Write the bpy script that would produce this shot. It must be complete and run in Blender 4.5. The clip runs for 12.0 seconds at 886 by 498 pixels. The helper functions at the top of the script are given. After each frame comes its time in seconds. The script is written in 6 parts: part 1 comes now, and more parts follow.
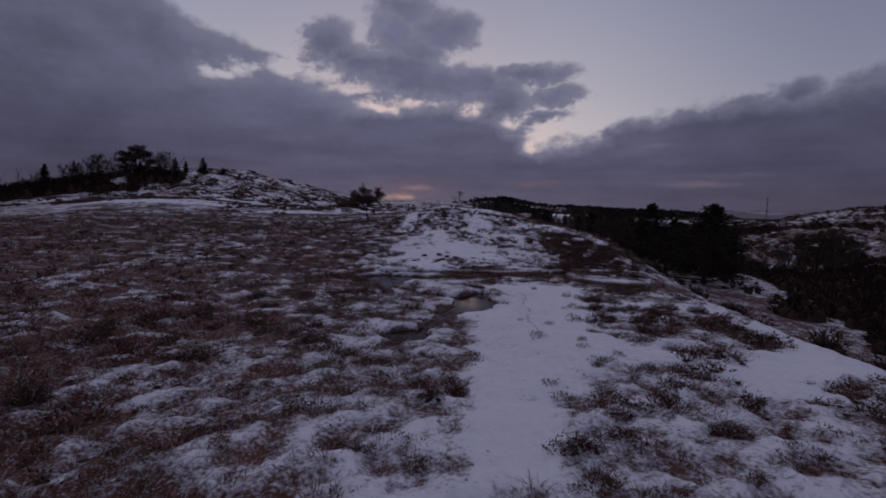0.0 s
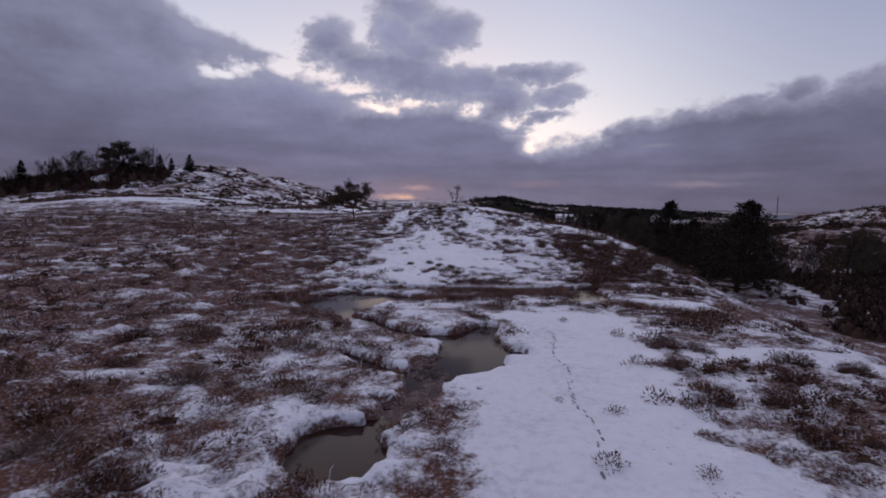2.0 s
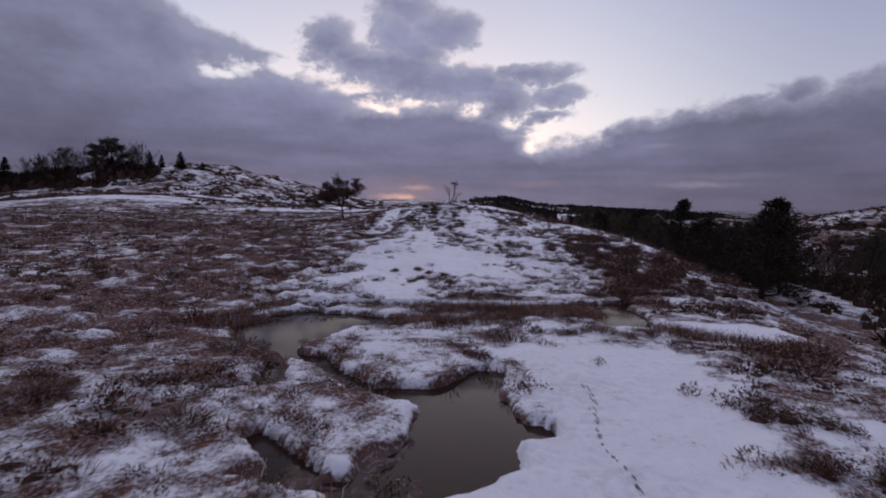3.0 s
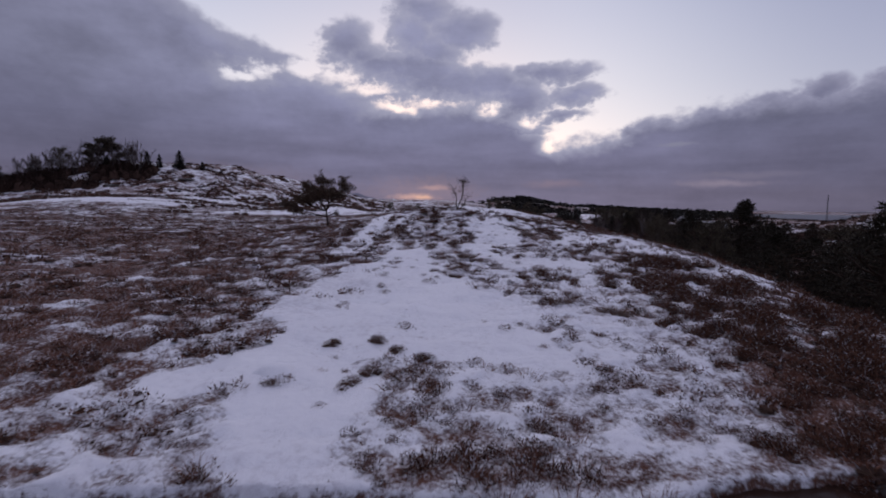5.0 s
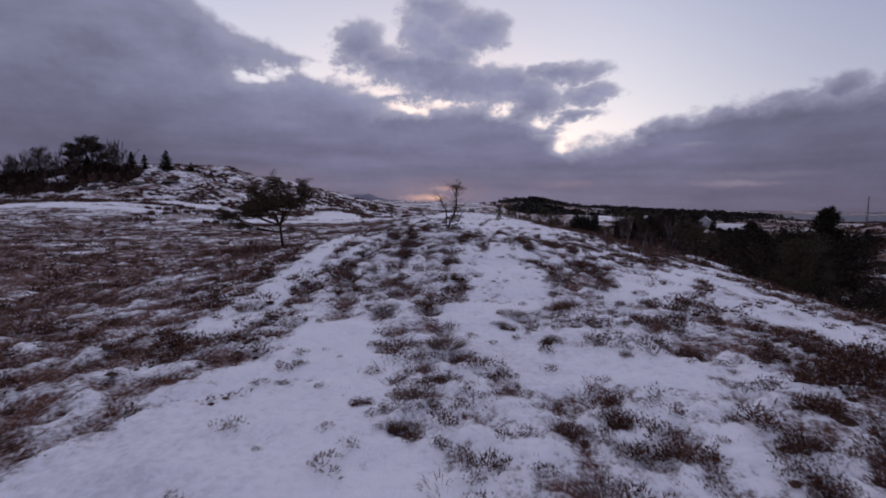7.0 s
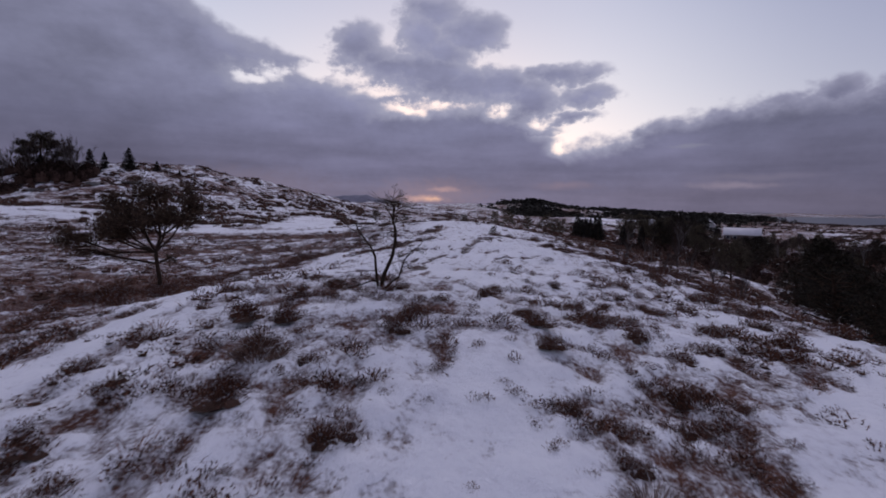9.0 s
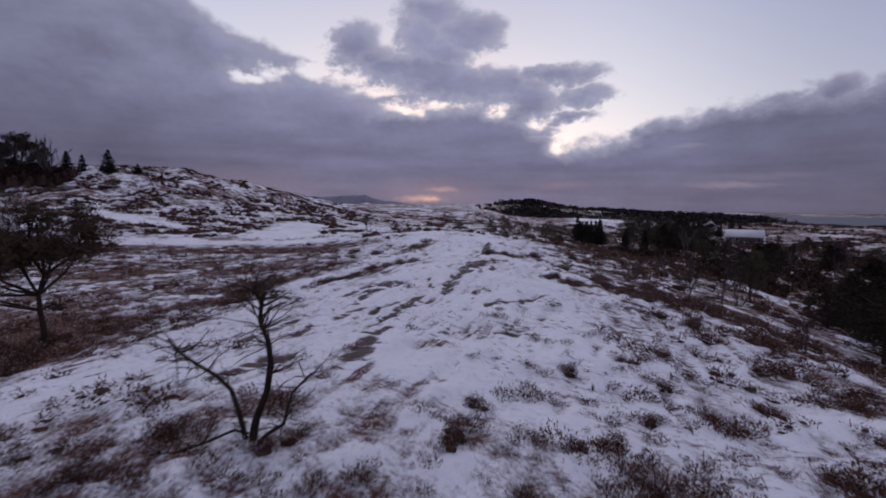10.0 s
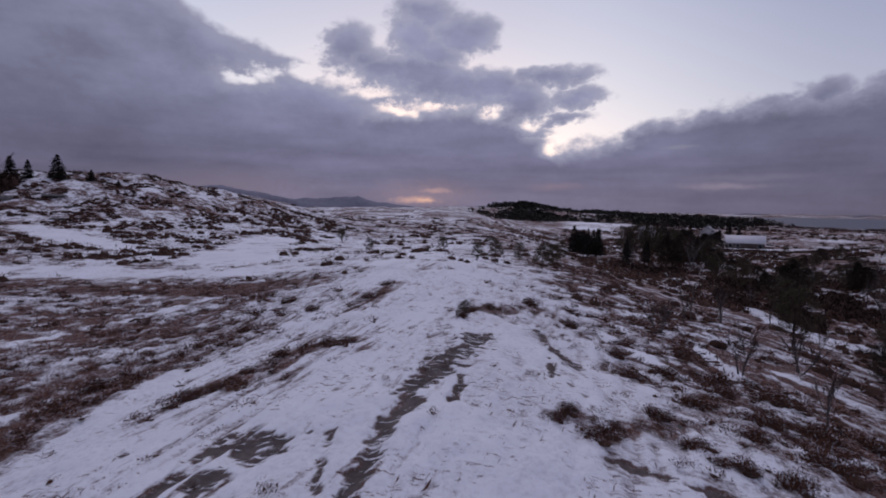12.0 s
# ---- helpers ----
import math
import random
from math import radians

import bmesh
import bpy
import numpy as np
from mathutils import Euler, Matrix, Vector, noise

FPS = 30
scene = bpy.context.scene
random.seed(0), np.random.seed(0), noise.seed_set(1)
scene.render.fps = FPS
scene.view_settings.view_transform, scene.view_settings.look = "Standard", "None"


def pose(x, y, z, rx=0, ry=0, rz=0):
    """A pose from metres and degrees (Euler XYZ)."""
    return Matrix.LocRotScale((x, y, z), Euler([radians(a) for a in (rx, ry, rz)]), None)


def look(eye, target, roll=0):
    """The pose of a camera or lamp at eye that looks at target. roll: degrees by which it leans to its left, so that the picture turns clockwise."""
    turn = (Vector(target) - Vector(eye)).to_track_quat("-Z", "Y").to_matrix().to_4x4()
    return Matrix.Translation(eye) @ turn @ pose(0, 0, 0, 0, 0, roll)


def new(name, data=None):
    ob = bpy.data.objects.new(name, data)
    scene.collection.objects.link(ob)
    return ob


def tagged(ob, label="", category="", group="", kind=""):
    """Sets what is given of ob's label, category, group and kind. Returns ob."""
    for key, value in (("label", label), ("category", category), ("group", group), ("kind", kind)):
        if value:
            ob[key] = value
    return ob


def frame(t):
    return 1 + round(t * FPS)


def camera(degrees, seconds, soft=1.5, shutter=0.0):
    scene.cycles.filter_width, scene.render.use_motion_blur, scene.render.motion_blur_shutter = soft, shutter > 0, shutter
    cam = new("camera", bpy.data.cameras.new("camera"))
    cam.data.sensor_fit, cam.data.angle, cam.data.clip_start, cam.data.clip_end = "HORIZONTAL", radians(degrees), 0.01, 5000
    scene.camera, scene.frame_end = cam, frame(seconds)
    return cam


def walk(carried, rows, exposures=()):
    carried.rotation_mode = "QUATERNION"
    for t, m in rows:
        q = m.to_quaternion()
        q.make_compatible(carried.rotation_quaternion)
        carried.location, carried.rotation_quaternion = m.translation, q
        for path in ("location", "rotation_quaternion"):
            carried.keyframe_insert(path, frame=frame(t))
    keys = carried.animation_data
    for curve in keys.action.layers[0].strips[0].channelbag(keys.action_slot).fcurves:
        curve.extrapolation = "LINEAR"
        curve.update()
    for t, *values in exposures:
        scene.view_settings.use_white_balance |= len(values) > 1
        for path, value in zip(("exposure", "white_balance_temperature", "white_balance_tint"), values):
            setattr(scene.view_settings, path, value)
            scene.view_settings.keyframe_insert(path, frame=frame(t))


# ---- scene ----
cam = camera(81.6, 12.0, 1.75, 0.2)
PATH = [
    (0, (0.112, -3.318, 2.486), (0.143, -1.325, 2.322), 0.9),
    (0.5, (0.195, -2.353, 2.509), (0.227, -0.36, 2.345), 0.9),
    (1, (0.274, -1.069, 2.496), (0.305, 0.924, 2.332), 0.9),
    (1.5, (0.377, 0.239, 2.416), (0.408, 2.232, 2.252), 0.9),
    (2, (0.502, 1.713, 2.298), (0.533, 3.706, 2.134), 0.9),
    (2.5, (0.637, 3.199, 2.192), (0.668, 5.192, 2.028), 1.0),
    (3, (0.801, 4.857, 2.16), (0.832, 6.85, 1.996), 1.0),
    (5, (1.477, 12.132, 2.406), (1.439, 14.125, 2.241), 0.8),
    (5.5, (1.703, 13.961, 2.684), (1.659, 15.954, 2.519), 0.8),
    (6, (1.94, 16.009, 2.883), (1.894, 18.002, 2.719), 0.7),
    (6.5, (2.037, 17.902, 2.908), (1.975, 19.895, 2.744), 0.7),
    (7, (2.156, 19.962, 2.945), (2.072, 21.954, 2.782), 0.7),
    (9, (2.83, 27.88, 3.464), (2.756, 29.872, 3.305), 0.9),
    (9.5, (3.014, 29.641, 3.76), (2.946, 31.634, 3.601), 0.9),
    (10, (3.233, 31.497, 4.096), (3.165, 33.49, 3.937), 0.8),
    (10.5, (3.415, 33.205, 4.404), (3.349, 35.198, 4.246), 0.9),
    (11, (3.646, 34.972, 4.721), (3.586, 36.965, 4.566), 0.8),
    (11.5, (3.873, 36.605, 5.035), (3.818, 38.598, 4.88), 0.8),
    (12, (4.096, 38.326, 5.383), (4.052, 40.319, 5.229), 0.8),
]
EXPOSURES = [(0.0, -0.95, 6300, 15), (0.5, -0.46, 6400, 12), (1.0, -0.02, 6500, 10), (1.5, 0.0, 6500, 10), (12.0, 0.0, 6500, 10)]
walk(cam, [(t, look(eye, target, roll)) for t, eye, target, roll in PATH], EXPOSURES)

# ---- sky and light ----
def link(tree, a, b):
    tree.links.new(a, b)


def math_node(tree, op, a, b=None, c=None, clamp=False):
    n = tree.nodes.new("ShaderNodeMath")
    n.operation, n.use_clamp = op, clamp
    for i, v in enumerate((a, b, c)):
        if v is None:
            continue
        if isinstance(v, (int, float)):
            n.inputs[i].default_value = v
        else:
            tree.links.new(v, n.inputs[i])
    return n.outputs[0]


def ramp_node(tree, fac, stops, mode="LINEAR"):
    n = tree.nodes.new("ShaderNodeValToRGB")
    n.color_ramp.interpolation = mode
    el = n.color_ramp.elements
    while len(el) < len(stops):
        el.new(0.5)
    for e, (p, c) in zip(el, stops):
        e.position = p
        e.color = (c, c, c, 1) if isinstance(c, (int, float)) else (*c, 1)
    tree.links.new(fac, n.inputs[0])
    return n.outputs[0]


def noise_node(tree, vec, scale, detail=4.0, rough=0.55, distort=0.0):
    n = tree.nodes.new("ShaderNodeTexNoise")
    n.inputs["Scale"].default_value, n.inputs["Detail"].default_value = scale, detail
    n.inputs["Roughness"].default_value, n.inputs["Distortion"].default_value = rough, distort
    if vec is not None:
        tree.links.new(vec, n.inputs["Vector"])
    return n.outputs["Fac"]


def mix_node(tree, fac, a, b, blend="MIX"):
    n = tree.nodes.new("ShaderNodeMix")
    n.data_type, n.blend_type = "RGBA", blend
    for sock, v in ((n.inputs[0], fac), (n.inputs[6], a), (n.inputs[7], b)):
        if isinstance(v, (int, float)):
            sock.default_value = v
        elif isinstance(v, tuple):
            sock.default_value = (*v, 1)
        else:
            tree.links.new(v, sock)
    return n.outputs[2]


def smooth(tree, v, lo, hi, to0=0.0, to1=1.0):
    n = tree.nodes.new("ShaderNodeMapRange")
    n.interpolation_type = "SMOOTHSTEP"
    tree.links.new(v, n.inputs[0])
    for i, q in enumerate((lo, hi, to0, to1)):
        n.inputs[i + 1].default_value = q
    return n.outputs[0]


# bearing and height in degrees: top of the cloud bank round the horizon
BANK = [(-180, 15), (-90, 22), (-39, 22), (-33, 21), (-27.2, 18.7), (-25.3, 17.3), (-21.8, 16.5), (-19.1, 16.0), (-16.9, 15.0), (-15.3, 14.0), (-10.6, 13.8),
        (-8.2, 13.4), (-4.6, 12.8), (1.6, 12.0), (4.7, 10.8), (9.2, 8.3), (10.8, 6.9), (13.9, 7.3), (16.8, 7.5), (17.8, 8.3), (19.5, 9.3), (23.8, 9.6), (24.8, 10.1), (29.3, 10.7), (33.8, 11.2), (36.5, 10.6), (38.5, 11.5), (43, 12.6), (60, 16), (110, 14), (180, 15)]
PUFFS = [(-11.8, 16.7, 2.3, 2.0), (-9.7, 15.5, 1.9, 1.5), (-4.6, 17.7, 2.5, 2.4), (-2.6, 16.5, 2.8, 1.6), (0.8, 18.3, 3.4, 1.7), (-3.5, 20.2, 2.8, 1.5), (-7.6, 14.2, 3.6, 1.8), (-3.4, 14.0, 3.9, 2.1), (0.3, 13.0, 3.7, 1.7), (4.0, 12.9, 3.7, 2.0),
         (7.1, 11.7, 3.2, 1.6), (9.5, 13.9, 3.0, 0.9), (12.8, 14.1, 1.8, 0.7), (12.8, 11.9, 2.3, 0.8), (11.1, 9.9, 2.2, 0.6), (5.3, 10.5, 3.7, 1.5), (6.0, 8.7, 3.6, 0.7), (34.4, 10.7, 1.9, 1.0)]
HOLES = [(-22.4, 13.2, 1.5, 0.6), (-20.0, 13.7, 1.5, 0.6), (-16.0, 14.1, 1.6, 1.1), (-13.0, 13.5, 2.0, 0.7), (-9.6, 12.5, 2.0, 0.5), (-6.7, 10.9, 2.0, 0.62), (-2.9, 11.2, 2.0, 0.35), (3.8, 10.8, 0.7, 0.4), (8.3, 9.6, 0.9, 0.4), (10.6, 7.2, 0.9, 0.6)]

world = bpy.data.worlds.new("dusk_sky")
scene.world = world
world.use_nodes = True
wt = world.node_tree
wt.nodes.clear()
tc = wt.nodes.new("ShaderNodeTexCoord").outputs["Generated"]
sep = wt.nodes.new("ShaderNodeSeparateXYZ")
link(wt, tc, sep.inputs[0])
DEG = 180 / math.pi
az = math_node(wt, "MULTIPLY", math_node(wt, "ARCTAN2", sep.outputs[0], sep.outputs[1]), DEG)
el = math_node(wt, "MULTIPLY", math_node(wt, "ARCSINE", sep.outputs[2]), DEG)


def sky_noise(stretch, offset, scale, detail, rough):
    """Noise over the sky, about -0.5 to 0.5; a stretch above 1 flattens its forms."""
    m = wt.nodes.new("ShaderNodeVectorMath")
    m.operation = "MULTIPLY_ADD"
    link(wt, tc, m.inputs[0])
    m.inputs[1].default_value, m.inputs[2].default_value = (1, 1, stretch), (offset, offset * 2.3, offset * 0.4)
    return math_node(wt, "SUBTRACT", noise_node(wt, m.outputs[0], scale, detail, rough), 0.5)


def times(a, b):
    return math_node(wt, "MULTIPLY", a, b)


def plus(a, b):
    return math_node(wt, "ADD", a, b)


n_big, n_mid, n_mid2 = sky_noise(1.9, 0.0, 7.0, 4.0, 0.5), sky_noise(1.5, 0.0, 16.0, 3.0, 0.5), sky_noise(1.5, 3.1, 15.0, 3.0, 0.5)
n_curl, n_fine = sky_noise(1.4, 5.7, 34.0, 3.0, 0.55), sky_noise(1.3, 8.2, 70.0, 5.0, 0.6)
azw = plus(az, plus(times(n_mid, 3.4), times(n_curl, 1.8)))
elw = plus(el, plus(times(n_mid2, 2.6), times(n_fine, 1.0)))
top = times(ramp_node(wt, math_node(wt, "DIVIDE", plus(azw, 180.0), 360.0), [((a + 180) / 360, h / 30) for a, h in BANK], "LINEAR"), 30.0)
# how deep inside the cloud, in degrees
dens = math_node(wt, "MINIMUM", math_node(wt, "SUBTRACT", top, elw), 5.0)


def blob(a, e, ra, re):
    u = math_node(wt, "DIVIDE", math_node(wt, "SUBTRACT", azw, a), ra)
    v = math_node(wt, "DIVIDE", math_node(wt, "SUBTRACT", elw, e), re)
    d = plus(times(u, u), times(v, v))
    return math_node(wt, "SUBTRACT", 1.0, math_node(wt, "SQRT", d))


for q in PUFFS:
    dens = math_node(wt, "MAXIMUM", dens, plus(times(blob(*q), 0.5 * (q[2] + q[3])), 0.55))
for q in HOLES:
    dens = math_node(wt, "MINIMUM", dens, times(blob(*q), -1.7 * q[3]))
# broken cloud overhead
over = times(math_node(wt, "SUBTRACT", plus(n_big, times(n_mid, 0.4)), 0.03), smooth(wt, el, 24, 34, 0.0, 9.0))
over = math_node(wt, "SUBTRACT", over, smooth(wt, el, 24, 34, 6.0, 0.0))
dens = math_node(wt, "MAXIMUM", dens, over)
dens = plus(dens, plus(times(n_curl, 1.9), times(n_fine, 1.1)))
cover = smooth(wt, dens, -0.7, 0.6)
thick = smooth(wt, dens, -0.2, 2.3)
clear = ramp_node(wt, math_node(wt, "DIVIDE", el, 90.0), [(0.0, (0.56, 0.53, 0.62)), (0.08, (0.74, 0.73, 0.83)), (0.14, (0.62, 0.63, 0.75)), (0.22, (0.49, 0.51, 0.66)), (0.34, (0.37, 0.375, 0.54)), (1.0, (0.33, 0.31, 0.47))])
clear = mix_node(wt, smooth(wt, az, 10, 42, 0.0, 1.0), clear, mix_node(wt, 1.0, clear, (0.56, 0.57, 0.68), "MULTIPLY"))
nish = wt.nodes.new("ShaderNodeTexSky")
nish.sky_type, nish.sun_disc = "NISHITA", False
nish.sun_elevation, nish.sun_rotation = radians(2.0), radians(-4.0)
clear = mix_node(wt, 0.05, clear, nish.outputs[0], "ADD")
body = ramp_node(wt, plus(math_node(wt, "DIVIDE", el, 30.0), times(n_big, 0.12)),
                 [(0.0, (0.170, 0.153, 0.230)), (0.06, (0.182, 0.164, 0.246)), (0.14, (0.176, 0.168, 0.264)), (0.28, (0.190, 0.190, 0.298)), (0.42, (0.255, 0.260, 0.392)), (0.7, (0.275, 0.281, 0.418)), (1.0, (0.28, 0.285, 0.41))])
# long soft folds low in the bank, rounder light and shade in its heads
folds, heads = sky_noise(7.0, 2.2, 4.0, 4.0, 0.5), sky_noise(2.0, 6.1, 9.0, 4.0, 0.55)
tone = plus(plus(1.0, times(folds, smooth(wt, el, 4, 12, 0.8, 0.25))), plus(times(heads, smooth(wt, el, 3, 12, 0.3, 0.8)), times(n_fine, 0.15)))
tone = times(tone, plus(smooth(wt, az, -36, -18, 0.74, 1.0), smooth(wt, az, 12, 34, 0.0, -0.24)))
shade = wt.nodes.new("ShaderNodeVectorMath")
shade.operation = "SCALE"
link(wt, body, shade.inputs[0])
link(wt, tone, shade.inputs["Scale"])
# thin edges let the light through, most of all towards the place where the sun went down
edge = mix_node(wt, smooth(wt, az, -30, -4), (0.30, 0.305, 0.42), (0.38, 0.38, 0.50))
edge = mix_node(wt, smooth(wt, az, 12, 26), edge, (0.30, 0.30, 0.42))
rim = mix_node(wt, thick, edge, shade.outputs[0])
sky = mix_node(wt, cover, clear, rim)


def streak(base, a, e, ra, re, color, amount):
    u = math_node(wt, "DIVIDE", math_node(wt, "SUBTRACT", az, a), ra)
    v = math_node(wt, "DIVIDE", math_node(wt, "SUBTRACT", math_node(wt, "ADD", el, math_node(wt, "MULTIPLY", n_mid, 0.9)), e), re)
    d = math_node(wt, "SQRT", math_node(wt, "ADD", math_node(wt, "MULTIPLY", u, u), math_node(wt, "MULTIPLY", v, v)))
    return mix_node(wt, math_node(wt, "MULTIPLY", smooth(wt, math_node(wt, "ADD", d, math_node(wt, "MULTIPLY", n_fine, 0.8)), 0.0, 1.0, 1.0, 0.0), amount), base, color)


# the glow of the set sun under the bank, and paler streaks low on the horizon
for q in [(-3.5, 1.6, 9.0, 2.4, (0.29, 0.215, 0.265), 0.65), (-4.4, 1.0, 3.4, 0.6, (0.66, 0.40, 0.35), 0.75), (-2.2, 2.0, 2.6, 0.4, (0.46, 0.30, 0.31), 0.8), (-3.4, 0.9, 1.6, 0.3, (0.85, 0.50, 0.36), 0.7),
          (11, 2.6, 5.0, 0.7, (0.26, 0.20, 0.26), 0.6), (27, 2.6, 5.5, 0.55, (0.26, 0.22, 0.29), 0.8), (29, 3.4, 7.0, 0.5, (0.2, 0.18, 0.25), 0.5), (23, 6.6, 2.6, 0.3, (0.25, 0.25, 0.33), 0.6), (-24, 2.0, 14, 3.0, (0.19, 0.155, 0.205), 0.6)]:
    sky = streak(sky, *q)
sky = mix_node(wt, smooth(wt, el, -2.5, -0.2), (0.05, 0.045, 0.055), sky)
bg = wt.nodes.new("ShaderNodeBackground")
link(wt, sky, bg.inputs[0])
bg.inputs[1].default_value = 1.0
out = wt.nodes.new("ShaderNodeOutputWorld")
link(wt, bg.outputs[0], out.inputs[0])

sun_data = bpy.data.lights.new("sun", "SUN")
sun_data.energy, sun_data.angle, sun_data.color = 0.48, radians(50), (1.0, 0.90, 0.94)
sun = new("sun", sun_data)
sun.matrix_world = look((0, 0, 60), (-6, -60, 0))

# ---- the lie of the land ----
KNOLLS = [
    (1.6, 35.5, 1.6, 1.8, 0, 0.15),
    (12.3, 49.5, 2, 4, 0, 0.3),
    (2.2, 43, 4, 5, 0, -0.21),
    (1.5, 35.5, 4, 4, 0, 0.93),
    (5.5, 47, 4, 5, 0, 0.66),
    (0, 52, 4, 6, 0, -0.39),
    (9, 27, 3, 5, 0, 0.39),
    (11, 36, 3, 5, 0, 0.23),
    (7, 14, 3, 4, 0, -0.23),
    (4.5, 35, 3.5, 5, 0, -0.52),
    (1.5, 19, 5, 4, 0, 0.03),
    (10.5, 44, 3.5, 8, 0, 0.11),
    (10.5, 56, 4, 8, 0, -0.51),
    (3, 66, 9, 10, 0, 0.6),
    (-9, 55, 6, 8, 0, -0.04),
    (-12, 38, 8, 9, 0, 0.06),
    (-9, 25, 6, 6, 0, 0.07),
    (3, 3, 5, 5, 0, 0.13),
    (-5, 13, 6, 5, 0, -0.21),
]
LEFT_HILLS = [
    (-62, 110, 16, 15, 0, 4.71),
    (-46, 113, 13, 17, 0, 3.73),
    (-33, 106, 9, 15, 0, 0.67),
    (-90, 115, 25, 20, 0, 2.35),
    (-36, 134, 16, 16, 0, 4.32),
    (-40, 75, 12, 9, 0, 1.62),
    (-40, 30, 16, 22, 0, 0.09),
    (-16, 99, 9, 12, 0, 0.56),
    (-14, 76, 8, 9, 0, 0.52),
    (6, 88, 12, 12, 0, 0.32),
    (-3, 106, 10, 12, 0, -0.46),
]
RIGHT_LAND = [
    (26, 40, 9, 14, -30, 0.59),
    (38, 56, 10, 14, -30, -2.29),
    (52, 68, 9, 10, 0, -2.55),
    (55, 80, 8, 8, 0, 0.07),
    (72, 87, 14, 12, 0, 2.52),
    (116, 128, 19, 24, 0, 7.2),
    (52, 105, 12, 10, 0, -0.74),
    (32, 18, 14, 16, 0, -1.65),
    (18, 4, 8, 12, 0, 0.68),
    (95, 205, 50, 45, 0, -3.78),
    (40, 128, 16, 18, 0, -0.24),
    (0, 165, 28, 28, 0, 0.54),
    (-20, 255, 70, 50, 0, 3.47),
    (60, 310, 60, 60, 0, -0.36),
    (20, 205, 25, 25, 0, 1.68),
]


def perm_noise(x, y, scale, seed):
    """Smooth gradient noise, about -1 to 1."""
    x, y = np.asarray(x, float) / scale + seed * 17.3, np.asarray(y, float) / scale - seed * 9.1
    xi, yi = np.floor(x).astype(np.int64), np.floor(y).astype(np.int64)
    xf, yf = x - xi, y - yi

    def grad(ix, iy, dx, dy):
        h = (ix * 374761393 + iy * 668265263 + seed * 974634541) & 0xFFFFFFFF
        h = ((h ^ (h >> 13)) * 1274126177) & 0xFFFFFFFF
        a = ((h ^ (h >> 16)) & 0xFFFF) / 65536.0 * 2 * np.pi
        return np.cos(a) * dx + np.sin(a) * dy

    u, v = xf * xf * xf * (xf * (xf * 6 - 15) + 10), yf * yf * yf * (yf * (yf * 6 - 15) + 10)
    a = grad(xi, yi, xf, yf) * (1 - u) + grad(xi + 1, yi, xf - 1, yf) * u
    b = grad(xi, yi + 1, xf, yf - 1) * (1 - u) + grad(xi + 1, yi + 1, xf - 1, yf - 1) * u
    return (a * (1 - v) + b * v) * 1.5


def fbm(x, y, scale, seed, octaves=4, gain=0.5):
    out, amp = 0.0, 1.0
    for k in range(octaves):
        out = out + amp * perm_noise(x, y, scale / 2 ** k, seed + k)
        amp *= gain
    return out


def sig(v):
    return 1 / (1 + np.exp(-np.clip(v, -40, 40)))


def step(v, lo, hi):
    q = np.clip((v - lo) / (hi - lo), 0, 1)
    return q * q * (3 - 2 * q)


def ellipse(x, y, cx, cy, rx, ry, turn=0.0):
    """1 in the middle, 0 on the rim, negative outside."""
    c, s = math.cos(radians(turn)), math.sin(radians(turn))
    u, v = ((x - cx) * c + (y - cy) * s) / rx, (-(x - cx) * s + (y - cy) * c) / ry
    return 1 - np.sqrt(u * u + v * v)


def stroke(x, y, x0, y0, x1, y1, w0, w1=None):
    """Like ellipse(), for a band from one point to another that changes its half width."""
    w1 = w0 if w1 is None else w1
    dx, dy = x1 - x0, y1 - y0
    q = np.clip(((x - x0) * dx + (y - y0) * dy) / (dx * dx + dy * dy), 0, 1)
    d = np.hypot(x - x0 - q * dx, y - y0 - q * dy)
    return 1 - d / (w0 + (w1 - w0) * q)


def union(parts):
    out = parts[0]
    for p in parts[1:]:
        out = np.maximum(out, p)
    return out


WATER = -0.03
SEA = -15.0


